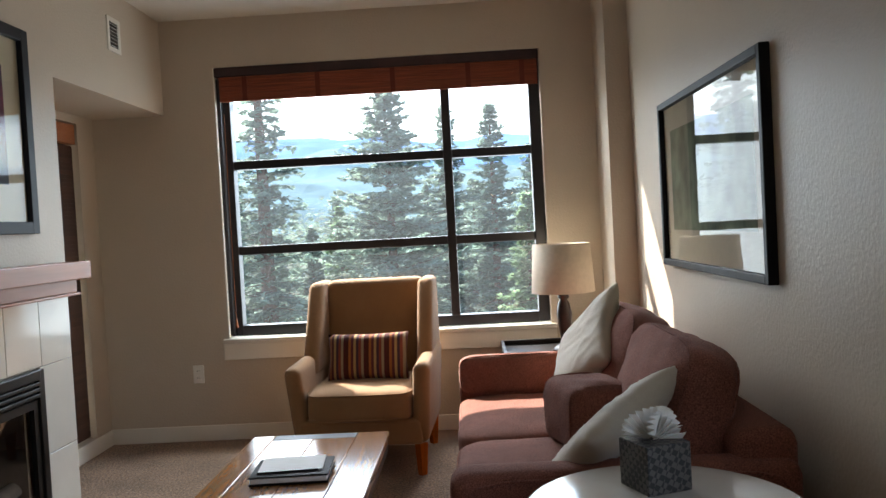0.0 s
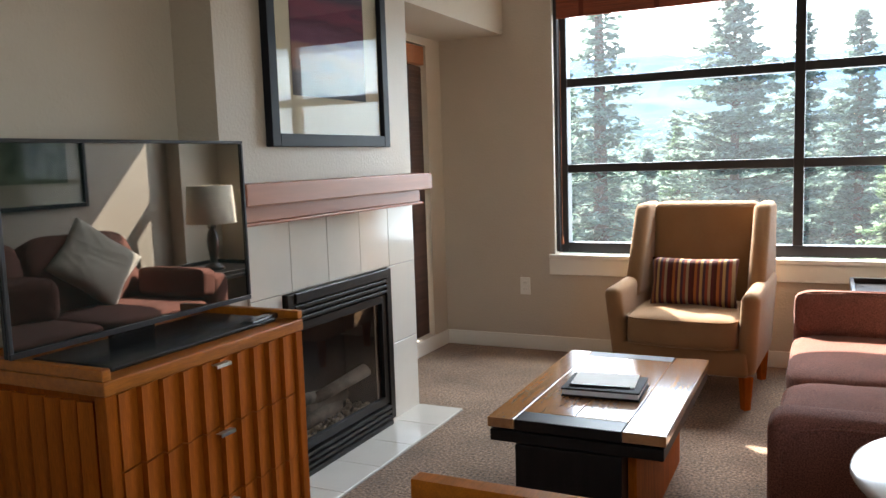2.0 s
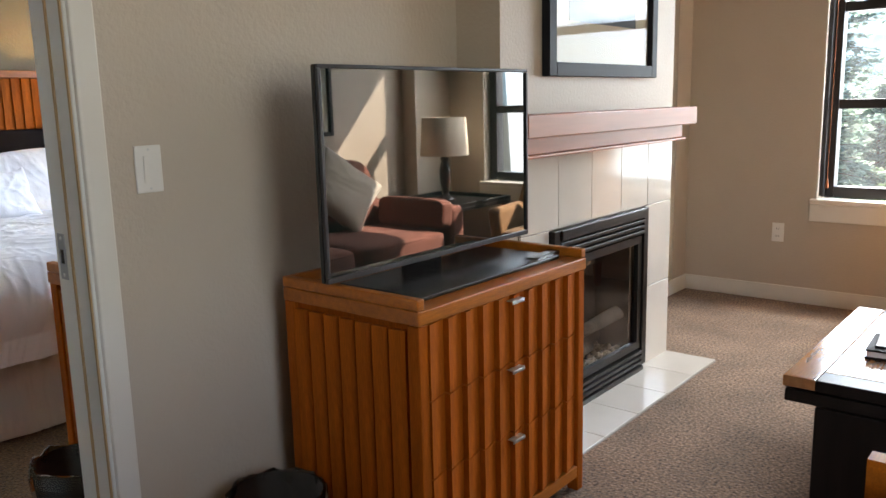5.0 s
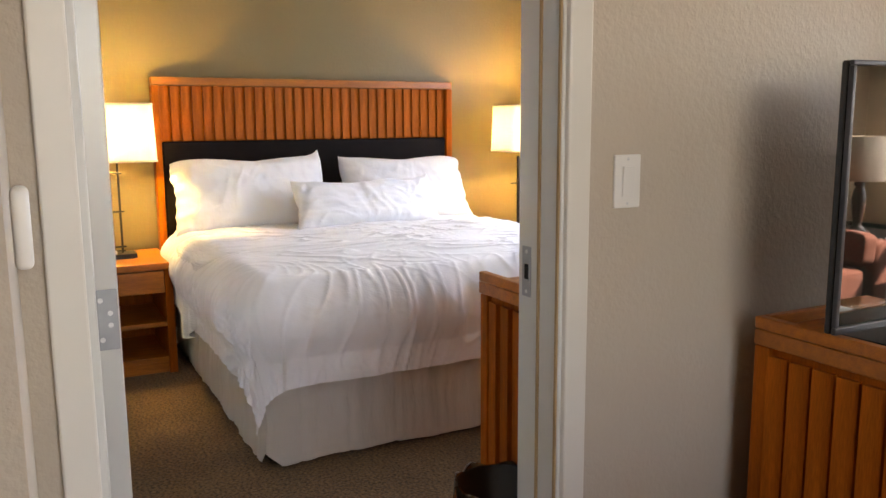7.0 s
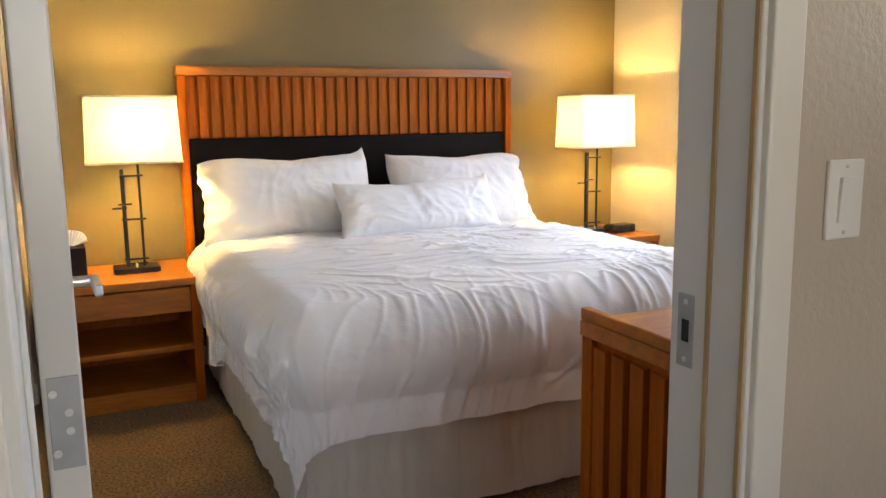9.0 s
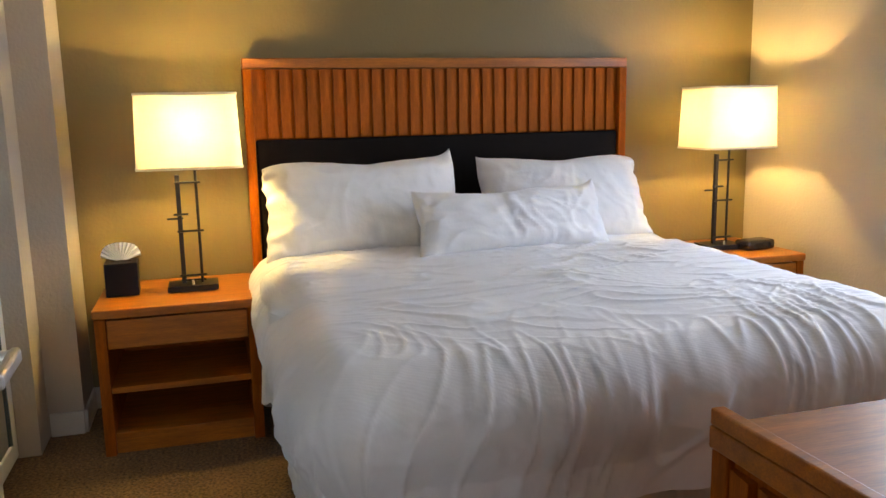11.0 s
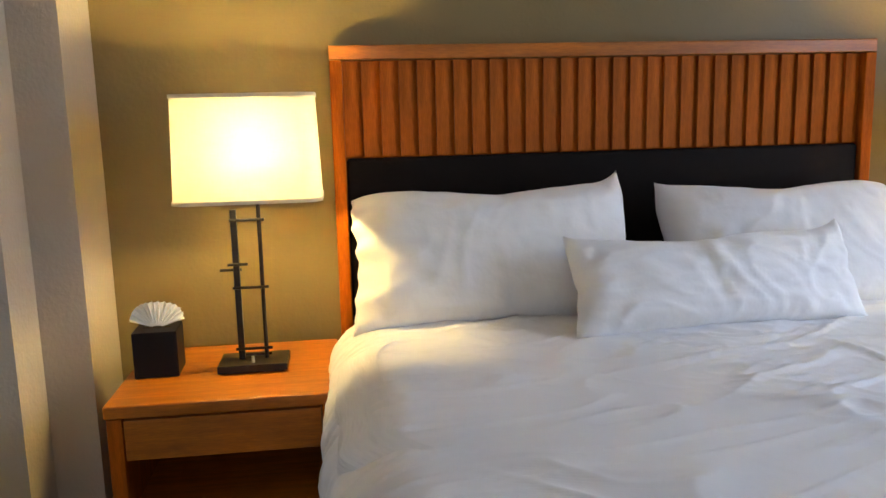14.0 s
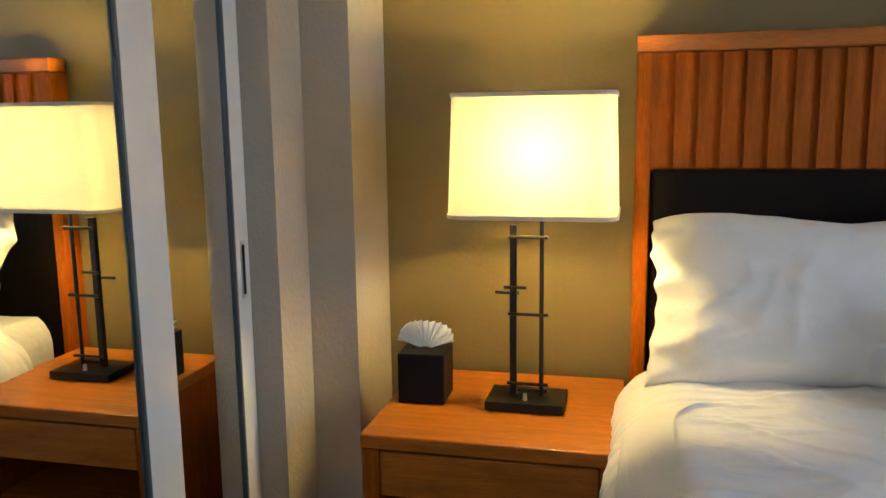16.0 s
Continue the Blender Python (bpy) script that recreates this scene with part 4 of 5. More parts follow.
hg = part("hinge", boxm(-0.003, -0.0002, -0.042, -0.006, 0.845, 0.96, 0.0006), HINGE, dd, "brushed steel hinge plate with four screws")
for a, b in ((-0.012, 0.865), (-0.028, 0.892), (-0.028, 0.915), (-0.012, 0.94)):
    part("screw", tube(bmesh.new(), a, b, -0.0045, -0.003, 0.0048, 0.0048, 12, axis="x"), STEEL, hg)
sk = thing("strike_plate", -2.308, 1.0495, 0.88, "steel strike plate on the door frame", "strike plate")
sk.parent = door_frame
del sk["category"]
part("plate", boxm(-0.018, 0.016, -0.0025, 0.0, 0, 0.115, 0.0008), HINGE, sk)
part("hole", boxm(-0.008, 0.008, -0.003, -0.0026, 0.04, 0.075), BLACK, sk)
for b in (0.012, 0.103):
    part("screw", tube(bmesh.new(), 0.0, b, -0.0036, -0.0025, 0.0045, 0.0045, 12, axis="y"), STEEL, sk)
for xx in (-2.262, -2.192):
    g = part("gasket", boxm(xx - 0.004, xx + 0.004, 1.046, 1.0498, 0.0, 2.02), material("tan_gasket", (0.42, 0.28, 0.14), 0.7))
    tagged(g, "tan rubber seal strip along the door frame", "gasket", kind="structure")
ch = thing("door_sensor", -2.09, 0.042, 1.07, "white plastic wall sensor beside the doorway", "sensor")
part("case", boxm(-0.035, 0.035, 0, 0.024, 0, 0.115, 0.010, 4), WHITE, ch, smooth=True)

# headboard
HB = thing("headboard", -5.62, 0.70, 0, "orange fir slatted headboard with dark leather panel on the wall", "headboard")
part("top_rail", boxm(0.0, 0.08, 0, 1.875, 1.49, 1.535, 0.004), WOOD_H, HB)
for a in (0.0, 1.835):
    part("stile", boxm(0.0, 0.08, a, a + 0.04, 0.25, 1.489, 0.004), WOOD, HB)
part("back_board", boxm(0.0, 0.035, 0.041, 1.834, 0.3, 1.489), WOOD, HB)
n = 30
w = 1.793 / n
me = mesh_of("slat", slat(w, 0.305, 0.025, 0.011), WOOD)
for i in range(n):
    piece("slat", me, HB, pose(0.036, 0.041 + i * w, 1.183))
part("leather_panel", boxm(0.036, 0.066, 0.042, 1.833, 0.5, 1.178, 0.012, 3), LEATHER, HB, "dark brown leather panel")

# bed
bed = thing("bed", -4.55, 1.64, 0, "king bed with white duvet and pleated linen skirt", "bed")
X0, X1, Y0, Y1, TOP = -0.98, 0.94, -0.87, 0.87, 0.68
part("mattress", boxm(X0, X1 - 0.03, Y0 + 0.03, Y1 - 0.03, 0.36, TOP - 0.03, 0.05, 4), LINEN, bed, smooth=True)
part("box_spring", boxm(X0, X1 - 0.03, Y0 + 0.03, Y1 - 0.03, 0.12, 0.358, 0.02), SKIRT, bed)
for a, b, ax in ((X0, X1, "x"), (Y0, Y1, "y"), (X1, X0, "x2")):
    m, rows, sk = 150, [], bmesh.new()
    for k in range(9):
        row = []
        for i in range(m):
            t = a + (b - a) * (0.002 + 0.996 * i / (m - 1))
            f = 0.010 * noise.noise(Vector((t * 7, len(ax), 3))) + 0.005 * noise.noise(Vector((t * 31, len(ax), 9))) - 0.012 * max(0.0, 1 - abs((t * 5.2 + 0.3) % 1 - 0.5) * 14)
            x, y = (t, Y0 - f) if ax == "x" else ((X1 + f, t) if ax == "y" else (t, Y1 + f))
            flare = 1 + 0.014 * (1 - k / 8)
            gap = max(0.0, 1 - min(i, m - 1 - i) / 5)
            z = 0.015 + 0.345 * k / 8 + (0.012 * noise.noise(Vector((x * 3, y * 3, 1))) if k == 0 else 0.0) + 0.055 * gap * (1 - k / 8)
            row.append(sk.verts.new((x * flare + 0.012 * noise.noise(Vector((x * 9, y * 9, z * 14))), y * flare + 0.012 * noise.noise(Vector((x * 9, y * 9 + 3, z * 14))), z)))
        rows.append(row)
    for p, q in zip(rows, rows[1:]):
        for i in range(m - 1):
            sk.faces.new((p[i], p[i + 1], q[i + 1], q[i]))
    part("bed_skirt", sk, SKIRT, bed, "pleated cream bed skirt", smooth=True)


def duvet():
    """A quilt lying over the mattress, hanging over the foot and both sides, with creases."""
    bm = bmesh.new()
    nx, ny = 330, 330
    hx, hy = 0.40, 0.38
    g = {}
    for i in range(nx + 1):
        for j in range(ny + 1):
            s = X0 + 0.22 + (X1 + hx - X0 - 0.22) * i / nx
            t = Y0 - hy + (Y1 - Y0 + 2 * hy) * j / ny
            ox, oy = max(0, s - X1 + 0.06), max(0, abs(t) - Y1 + 0.06)
            o = math.hypot(ox, oy)
            rnd = 0.115
            flat, drop = 0.0, 0.0
            if o > 0:
                a = min(o / rnd, math.pi / 2)
                flat = rnd * math.sin(a)
                drop = rnd * (1 - math.cos(a)) + max(0, o - rnd * math.pi / 2) * 0.96
            ux, uy = (ox / o, oy / o) if o else (0, 0)
            bulge = 0.035 * math.sin(min(1, drop / 0.28) * math.pi) + 0.02 * min(1, drop / 0.2)
            x = min(s, X1 - 0.06) + ux * (flat + bulge)
            y = math.copysign(min(abs(t), Y1 - 0.06) + uy * (flat + bulge), t)
            q = Vector((s, t, 0.4))
            wx, wy = noise.noise(q * 2.3), noise.noise(q * 2.3 + Vector((5, 2, 0)))
            px, py = s + 0.10 * wx, t + 0.16 * wy
            soft = noise.noise(q * 2.1 + Vector((3, 1, 8))) * 0.014
            foot = max(0.0, min(1.0, (s - X1 + 0.45) / 0.35))
            edge = max(0.0, min(1.0, (abs(t) - Y1 + 0.28) / 0.22)) * (1 - foot)
            mid = 1 - max(foot, edge)

            def crease(u, v, seed, sharp):
                return max(0.0, 1 - abs(noise.noise(Vector((u, v, seed)))) * sharp) ** 1.6

            p1, p2, p3 = (max(0.0, min(1.0, 0.5 + 2.4 * noise.noise(q * f_ + Vector((d_, 6, 2))))) for f_, d_ in ((1.5, 1), (1.9, 4), (2.4, 9)))
            across = 0.010 * crease(px * 6.0 + py * 1.6, py * 1.7, 2, 7) * p1 + 0.007 * crease(px * 12 + py * 3.5, py * 2.6, 11, 4.5) * p2
            slant = 0.008 * crease(px * 7 - py * 5, px * 2 + py * 2.4, 7, 5) * p3
            down = 0.014 * crease(py * 7 + (px - X1) * 2.6, px * 1.8, 23, 7) * p2 + 0.011 * crease(py * 15 + (px - X1) * 3, px * 2.3, 31, 4.5) * (0.35 + 0.65 * p1)
            side = 0.010 * crease(px * 8, py * 1.6, 41, 5) * (0.4 + 0.6 * p1) + 0.006 * crease(px * 17, py * 3, 43, 4.5)
            cr = mid * (across + slant) + foot * (down + 0.4 * slant) + edge * side + 0.0025 * crease(px * 23, py * 19, 17, 3.5) * p1
            along = t if ox > oy else s
            hang = min(1, drop / 0.12)
            fold = hang * (0.009 * math.sin(along * 13 + 4 * noise.noise(Vector((along * 2, 0, 0)))) + 0.006 * noise.noise(Vector((along * 11, 3, 0))) + 0.009 * noise.noise(Vector((along * 20 + 2 * drop, drop * 3, 1))))
            x += ux * (fold + cr * hang)
            y += math.copysign(uy * (fold + cr * hang), t)
            z = TOP + 0.03 - drop + (soft + cr) * (1 - 0.7 * hang) + 0.012 * noise.noise(Vector((s * 3, t * 3, 5))) * hang
            g[i, j] = bm.verts.new((x, y, z))
    for i in range(nx):
        for j in range(ny):
            bm.faces.new((g[i, j], g[i + 1, j], g[i + 1, j + 1], g[i, j + 1]))
    return bm


part("duvet", duvet(), DUVET, bed, "rumpled white duvet", smooth=True)
sheet = bmesh.new()
g = {}
for i in range(41):
    for j in range(81):
        s, t = X0 + 0.03 + 0.5 * i / 40, -1.06 + 2.12 * j / 80
        o = max(0, abs(t) - Y1 + 0.05)
        d = min(o, 0.09)
        g[i, j] = sheet.verts.new((s, math.copysign(min(abs(t), Y1 - 0.05) + d * 0.8, t), TOP + 0.012 - max(0, o - 0.04) * 1.2 + 0.006 * noise.noise(Vector((s * 6, t * 6, 2)))))
for i in range(40):
    for j in range(80):
        sheet.faces.new((g[i, j], g[i + 1, j], g[i + 1, j + 1], g[i, j + 1]))
part("sheet", sheet, LINEN, bed, "white cotton sheet", smooth=True)


bl = bmesh.new()
g = {}
for i in range(81):
    for j in range(31):
        s = X0 + 0.50 + 0.73 * i / 80
        low = 0.40 - 0.14 * math.sin(min(1, i / 70) * math.pi) + 0.02 * noise.noise(Vector((s * 6, 1, 1)))
        k = j / 30
        z = TOP + 0.035 - (TOP + 0.035 - low) * k
        y = Y0 - 0.078 + 0.07 * max(0.0, 1 - i / 14) ** 2 + 0.07 * max(0.0, 1 - (80 - i) / 14) ** 2 - 0.012 * min(1, k * 4) + 0.10 * max(0, 1 - k * 7) ** 2 - 0.018 * k * math.sin(s * 23 + 2 * noise.noise(Vector((s * 3, 0, 0)))) - 0.01 * noise.noise(Vector((s * 9, z * 5, 3)))
        g[i, j] = bl.verts.new((s, y, z))
for i in range(80):
    for j in range(30):
        bl.faces.new((g[i, j], g[i + 1, j], g[i + 1, j + 1], g[i, j + 1]))
part("ribbed_blanket", bl, RIBBED, bed, "white ribbed cotton blanket hanging at the side", smooth=True)


def bed_pillow(x, y, z, w, d, h, tilt, turn, seed, ears, hem, label, wrinkle=0.011):
    """A plump pillow leaning back; ears: how far the two upper corners stick up; hem: -1 or 1 for the end with the loose open hem."""
    p = thing("pillow", x, y, z, label, "pillow", group="pillows on the bed")
    bm = cushion(w, d, h, 0.42, 80, 0.07, wrinkle, seed, 2.4)
    for v in bm.verts:
        u, t = 2 * v.co.x / w, 2 * v.co.y / d
        for s, e in ((-1, ears[0]), (1, ears[1])):
            k = max(0, s * u) ** 7 * max(0, t) ** 3
            v.co.y += e * k
            v.co.x -= s * 0.015 * k
        if t > 0.5:
            v.co.y -= 0.025 * (1 - abs(u)) * (t - 0.5) * 2 * (0.6 + 0.4 * math.sin(u * 5 + seed))
        k = max(0, (hem * u - 0.72) / 0.28) if hem else 0
        if k > 0:
            v.co.z = v.co.z * (1 - 0.35 * k) + k * (0.014 * math.sin(t * 7 + seed) + 0.007 * math.sin(t * 19))
            v.co.x += hem * k * (0.016 * noise.noise(Vector((t * 5, seed, 0))) - 0.015)
        v.co.z += 0.012 * noise.noise(Vector((u * 2.2, t * 2.2, seed))) + 0.005 * noise.noise(Vector((u * 7, t * 5, seed)))
    up = d * 0.5 * math.sin(radians(tilt)) * 0.96
    part("case", moved(bm, pose(0, 0, up, 0, tilt, turn) @ pose(0, 0, 0, 0, 0, 90)), LINEN, p, smooth=True)


bed_pillow(-5.30, 1.17, 0.69, 0.90, 0.45, 0.27, 62, 0, 1.0, (-0.03, 0.05), -1, "large white pillow with a loose hem on the headboard")
bed_pillow(-5.30, 2.13, 0.69, 0.84, 0.43, 0.27, 62, 0, 2.0, (0.02, -0.02), 1, "large white pillow leaning on the headboard")
bed_pillow(-5.03, 1.76, 0.715, 0.88, 0.28, 0.19, 60, 3, 3.0, (0.02, 0.03), 0, "narrow white lumbar pillow before the others", 0.018)


# nightstands
def nightstand(y, label):
    s = thing("nightstand", -5.56, y, 0, label, "nightstand", group="nightstands beside the bed")
    w, d, h = 0.61, 0.54, 0.58
    part("top", boxm(0, d, 0, w, h - 0.035, h, 0.004), WOOD_H, s)
    for a in (0.004, w - 0.044):
        part("side", boxm(0.004, d - 0.006, a, a + 0.04, 0.0, h - 0.0355, 0.003), WOOD, s)
    part("back", boxm(0.004, 0.016, 0.045, w - 0.045, 0.06, h - 0.036), WOOD, s)
    part("shelf", boxm(0.017, d - 0.02, 0.0445, w - 0.0445, 0.245, 0.27, 0.002), WOOD_H, s)
    part("shelf", boxm(0.017, d - 0.02, 0.0445, w - 0.0445, 0.06, 0.085, 0.002), WOOD_H, s)
    part("plinth", boxm(0.03, d - 0.03, 0.045, w - 0.045, 0.0, 0.059, 0.002), WOOD_H, s)
    part("drawer", boxm(0.03, d - 0.008, 0.047, w - 0.047, 0.425, 0.537, 0.003), WOOD_H, s)
    return s


nightstand(0.075, "orange fir nightstand with drawer and open shelves")
nightstand(2.66, "orange fir nightstand with drawer and open shelves under a lamp")

GLOW = bpy.data.materials.new("lit_shade")
GLOW.use_nodes = True
gn, gl = GLOW.node_tree.nodes, GLOW.node_tree.links
gn.remove(gn["Principled BSDF"])
td, ts, mx = gn.new("ShaderNodeBsdfDiffuse"), gn.new("ShaderNodeBsdfTranslucent"), gn.new("ShaderNodeMixShader")
td.inputs[0].default_value, ts.inputs[0].default_value = (0.82, 0.76, 0.62, 1), (0.86, 0.76, 0.56, 1)
mx.inputs[0].default_value = 0.19
gl.new(td.outputs[0], mx.inputs[1]), gl.new(ts.outputs[0], mx.inputs[2]), gl.new(mx.outputs[0], gn["Material Output"].inputs[0])


def bedside_lamp(x, y, z, rz, label):
    """Two dark rods with cross bars on a flat base under a rectangular shade, lit."""
    l = thing("bedside_lamp", x, y, z, label, "lamp", rz, "bedside lamps")
    part("base", boxm(-0.07, 0.07, -0.10, 0.10, 0.004, 0.026, 0.002), DARKMETAL, l)
    part("foot", boxm(-0.06, 0.06, -0.09, 0.09, 0.0, 0.0039), BLACK, l)
    part("rod", boxm(-0.009, 0.009, -0.044, -0.026, 0.0265, 0.475, 0.002), DARKMETAL, l)
    part("rod", tube(bmesh.new(), 0, 0.037, 0.0265, 0.80, 0.006, 0.006, 12), DARKMETAL, l)
    for zz, a, b, xo in ((0.445, -0.046, 0.054, 0.012), (0.315, -0.058, 0.0, 0.014), (0.295, -0.085, -0.022, -0.013), (0.245, -0.048, 0.056, 0.012), (0.06, -0.05, 0.056, 0.012), (0.035, -0.03, 0.052, -0.012)):
        part("cross_bar", tube(bmesh.new(), xo, zz, a, b, 0.0045, 0.0045, 8, axis="y"), DARKMETAL, l)
    part("switch", tube(bmesh.new(), 0.04, 0.0, 0.026, 0.044, 0.006, 0.005, 10), STEEL, l)
    SO = 0.022

    def outline(k, z, out=0.0):
        """Points of a rectangle with rounded corners."""
        pts, rad = [], 0.045
        for cx, cy, a0 in ((1, 1, 0), (-1, 1, 90), (-1, -1, 180), (1, -1, 270)):
            for i in range(7):
                a = radians(a0 + 15 * i)
                pts.append((cx * (0.145 * k - rad) + (rad + out) * math.cos(a), SO + cy * (0.203 * k - rad) + (rad + out) * math.sin(a), z))
        return pts

    def band(bm, rings):
        rs_ = [[bm.verts.new(p) for p in ring] for ring in rings]
        for p, q in zip(rs_, rs_[1:]):
            for i in range(len(p)):
                bm.faces.new((p[i], p[(i + 1) % len(p)], q[(i + 1) % len(p)], q[i]))
        return bm

    part("shade", band(bmesh.new(), [outline(1.0, 0.505), outline(0.95, 0.80)]), GLOW, l, "glowing cream rectangular shade", smooth=True)
    for za, k in ((0.503, 1.0), (0.792, 0.952)):
        part("trim_band", band(bmesh.new(), [outline(k, za, 0.001), outline(k, za, 0.003), outline(k, za + 0.01, 0.003), outline(k, za + 0.01, 0.001), outline(k, za, 0.001)]), CREAM, l)
    spokes = bmesh.new()
    tube(spokes, 0.0, 0.79, SO - 0.19, SO + 0.19, 0.0025, 0.0025, 6, axis="y")
    part("spider", spokes, DARKMETAL, l)
    bm = bmesh.new()
    bmesh.ops.create_uvsphere(bm, u_segments=16, v_segments=10, radius=0.028, matrix=pose(0, 0.037, 0.66))
    bulb = part("bulb", bm, emitter("bulb_glow", (1.0, 0.785, 0.315), BULB), l, "warm glowing bulb", smooth=True)
    return l


bedside_lamp(-5.30, 0.44, 0.58, 0, "lit bedside lamp with dark metal rods on the nightstand")
bedside_lamp(-5.30, 2.98, 0.58, 0, "lit bedside lamp with dark metal rods beside a clock")
tissue_box(-5.31, 0.165, 0.58, 92, material("black_leather_box", (0.010, 0.008, 0.008), 0.45, vary=0.2, spec=0.15), "black leather tissue box cover with white tissue on the nightstand", 0.125, 0.135)
ck = thing("alarm_clock", -5.22, 3.13, 0.58, "black alarm clock on the nightstand", "clock", 8)
part("case", boxm(-0.05, 0.05, -0.09, 0.09, 0, 0.05, 0.015, 3), BLACK, ck, smooth=True)
part("display", boxm(0.0502, 0.0512, -0.05, 0.05, 0.012, 0.036), material("clock_face", (0.02, 0.02, 0.02), 0.1), ck)

# mirrored closet doors
TEAL = material("edge_strip_metal", (0.10, 0.13, 0.14), 0.4, metal=0.4, vary=0.1)
for a, b, yy, st_w in ((-5.13, -4.20, -0.245, 0.07), (-4.715, -3.35, -0.205, 0.115)):
    md = thing("mirror_door", a, yy, 0.01, "sliding mirrored closet door with white frame", "closet door", group="sliding closet doors")
    w = b - a
    part("mirror", boxm(st_w, w - 0.07, -0.012, -0.006, 0.07, 2.03), MIRROR, md)
    fm = bmesh.new()
    box(fm, 0, st_w, -0.03, 0, 0, 2.1, 0.004), box(fm, w - 0.07, w, -0.03, 0, 0, 2.1, 0.004)
    box(fm, st_w, w - 0.07, -0.03, 0, 0, 0.07, 0.004), box(fm, st_w, w - 0.07, -0.03, 0, 2.03, 2.1, 0.004)
    part("frame", fm, WHITE, md)
    for xx in (st_w + 0.0002, w - 0.0782):
        part("edge_strip", boxm(xx, xx + 0.008, -0.0055, 0.0015, 0.07, 2.03, 0.001), TEAL, md, "dark grey edge strip")
    if a < -5:
        pl = boxm(0.025, 0.047, 0.0, 0.002, 0.875, 1.02, 0.0008)
        part("pull", pl, STEEL, md, "recessed steel finger pull")
        part("recess", boxm(0.03, 0.042, 0.0022, 0.0026, 0.885, 1.01), BLACK, md)


# ---- outdoors ----
EARTH = material("forest_floor", (0.045, 0.05, 0.032), 0.95, vary=0.4, scale=0.3)
gb = bmesh.new()
bmesh.ops.create_grid(gb, x_segments=20, y_segments=20, size=2500, matrix=Matrix.Translation((0, 2460, -9)))
structure("ground", gb, EARTH, "forest floor far below the window", "ground")


def ridge(name, y, h0, h1, freq, seed, mat, depth):
    bm = bmesh.new()
    n, rows = 120, []
    for r in range(14):
        k = r / 13
        row = []
        for i in range(n + 1):
            x = -1.3 * y + 2.6 * y * i / n
            top = h0 + (h1 - h0) * (0.5 + 0.5 * noise.fractal(Vector((x * freq, seed, 0)), 1.0, 2.0, 5))
            z = -10 + (top + 10) * (1 - (1 - k) ** 1.6) + (k < 1) * k * 0.08 * h1 * noise.fractal(Vector((x * freq * 4, k * 5, seed)), 1, 2, 4)
            row.append(bm.verts.new((x, y - depth * (1 - k), z)))
        rows.append(row)
    for p, q in zip(rows, rows[1:]):
        for i in range(n):
            bm.faces.new((p[i], p[i + 1], q[i + 1], q[i]))
    structure(name, bm, mat, "distant wooded mountain ridge with haze painted blue", "mountain")


# The blue base colours paint the air's haze onto both ridges.
ridge("backdrop", 2400, 210, 340, 0.0011, 3.3, material("far_mountain_haze", (0.11, 0.21, 0.40), 1.0, vary=0.22, scale=0.006, spec=0.0), 900)
ridge("backdrop_near", 900, 30, 110, 0.003, 8.1, material("near_mountain_haze", (0.12, 0.19, 0.22), 1.0, vary=0.35, scale=0.02, spec=0.0), 350)

BARK = material("pine_bark", (0.11, 0.07, 0.055), 0.95, vary=0.4, scale=6, stretch=(3, 3, 0.6), bump=1.0, bump_scale=12, bump_dist=0.05)


def needles(name, color):
    m = material(name, color, 0.7, vary=0.35, scale=1.2, spec=0.25)
    n, l = m.node_tree.nodes, m.node_tree.links
    b = n["Principled BSDF"]
    b.inputs["Transmission Weight"].default_value = 0.0
    geo, mr, vm = n.new("ShaderNodeNewGeometry"), n.new("ShaderNodeMapRange"), n.new("ShaderNodeVectorMath")
    mr.inputs[3].default_value, mr.inputs[4].default_value = 0.6, 1.5
    vm.operation = "SCALE"
    l.new(geo.outputs["Random Per Island"], mr.inputs[0])
    src = b.inputs["Base Color"].links[0].from_socket
    l.new(src, vm.inputs[0])
    l.new(mr.outputs[0], vm.inputs["Scale"])
    l.new(vm.outputs[0], b.inputs["Base Color"])
    back, mix, warm = n.new("ShaderNodeBsdfTranslucent"), n.new("ShaderNodeMixShader"), n.new("ShaderNodeVectorMath")
    warm.operation = "SCALE"
    warm.inputs["Scale"].default_value = 1.9
    l.new(vm.outputs[0], warm.inputs[0])
    l.new(warm.outputs[0], back.inputs[0])
    mix.inputs[0].default_value = 0.5
    l.new(b.outputs[0], mix.inputs[1])
    l.new(back.outputs[0], mix.inputs[2])
    l.new(mix.outputs[0], n["Material Output"].inputs[0])
    return m


# Needle colours are paled and blued to carry the haze over the trees.
FIR = needles("fir_needles", (0.15, 0.20, 0.165))
PINE = needles("pine_needles", (0.115, 0.165, 0.135))
LIGHTFIR = needles("light_fir_needles", (0.15, 0.22, 0.13))


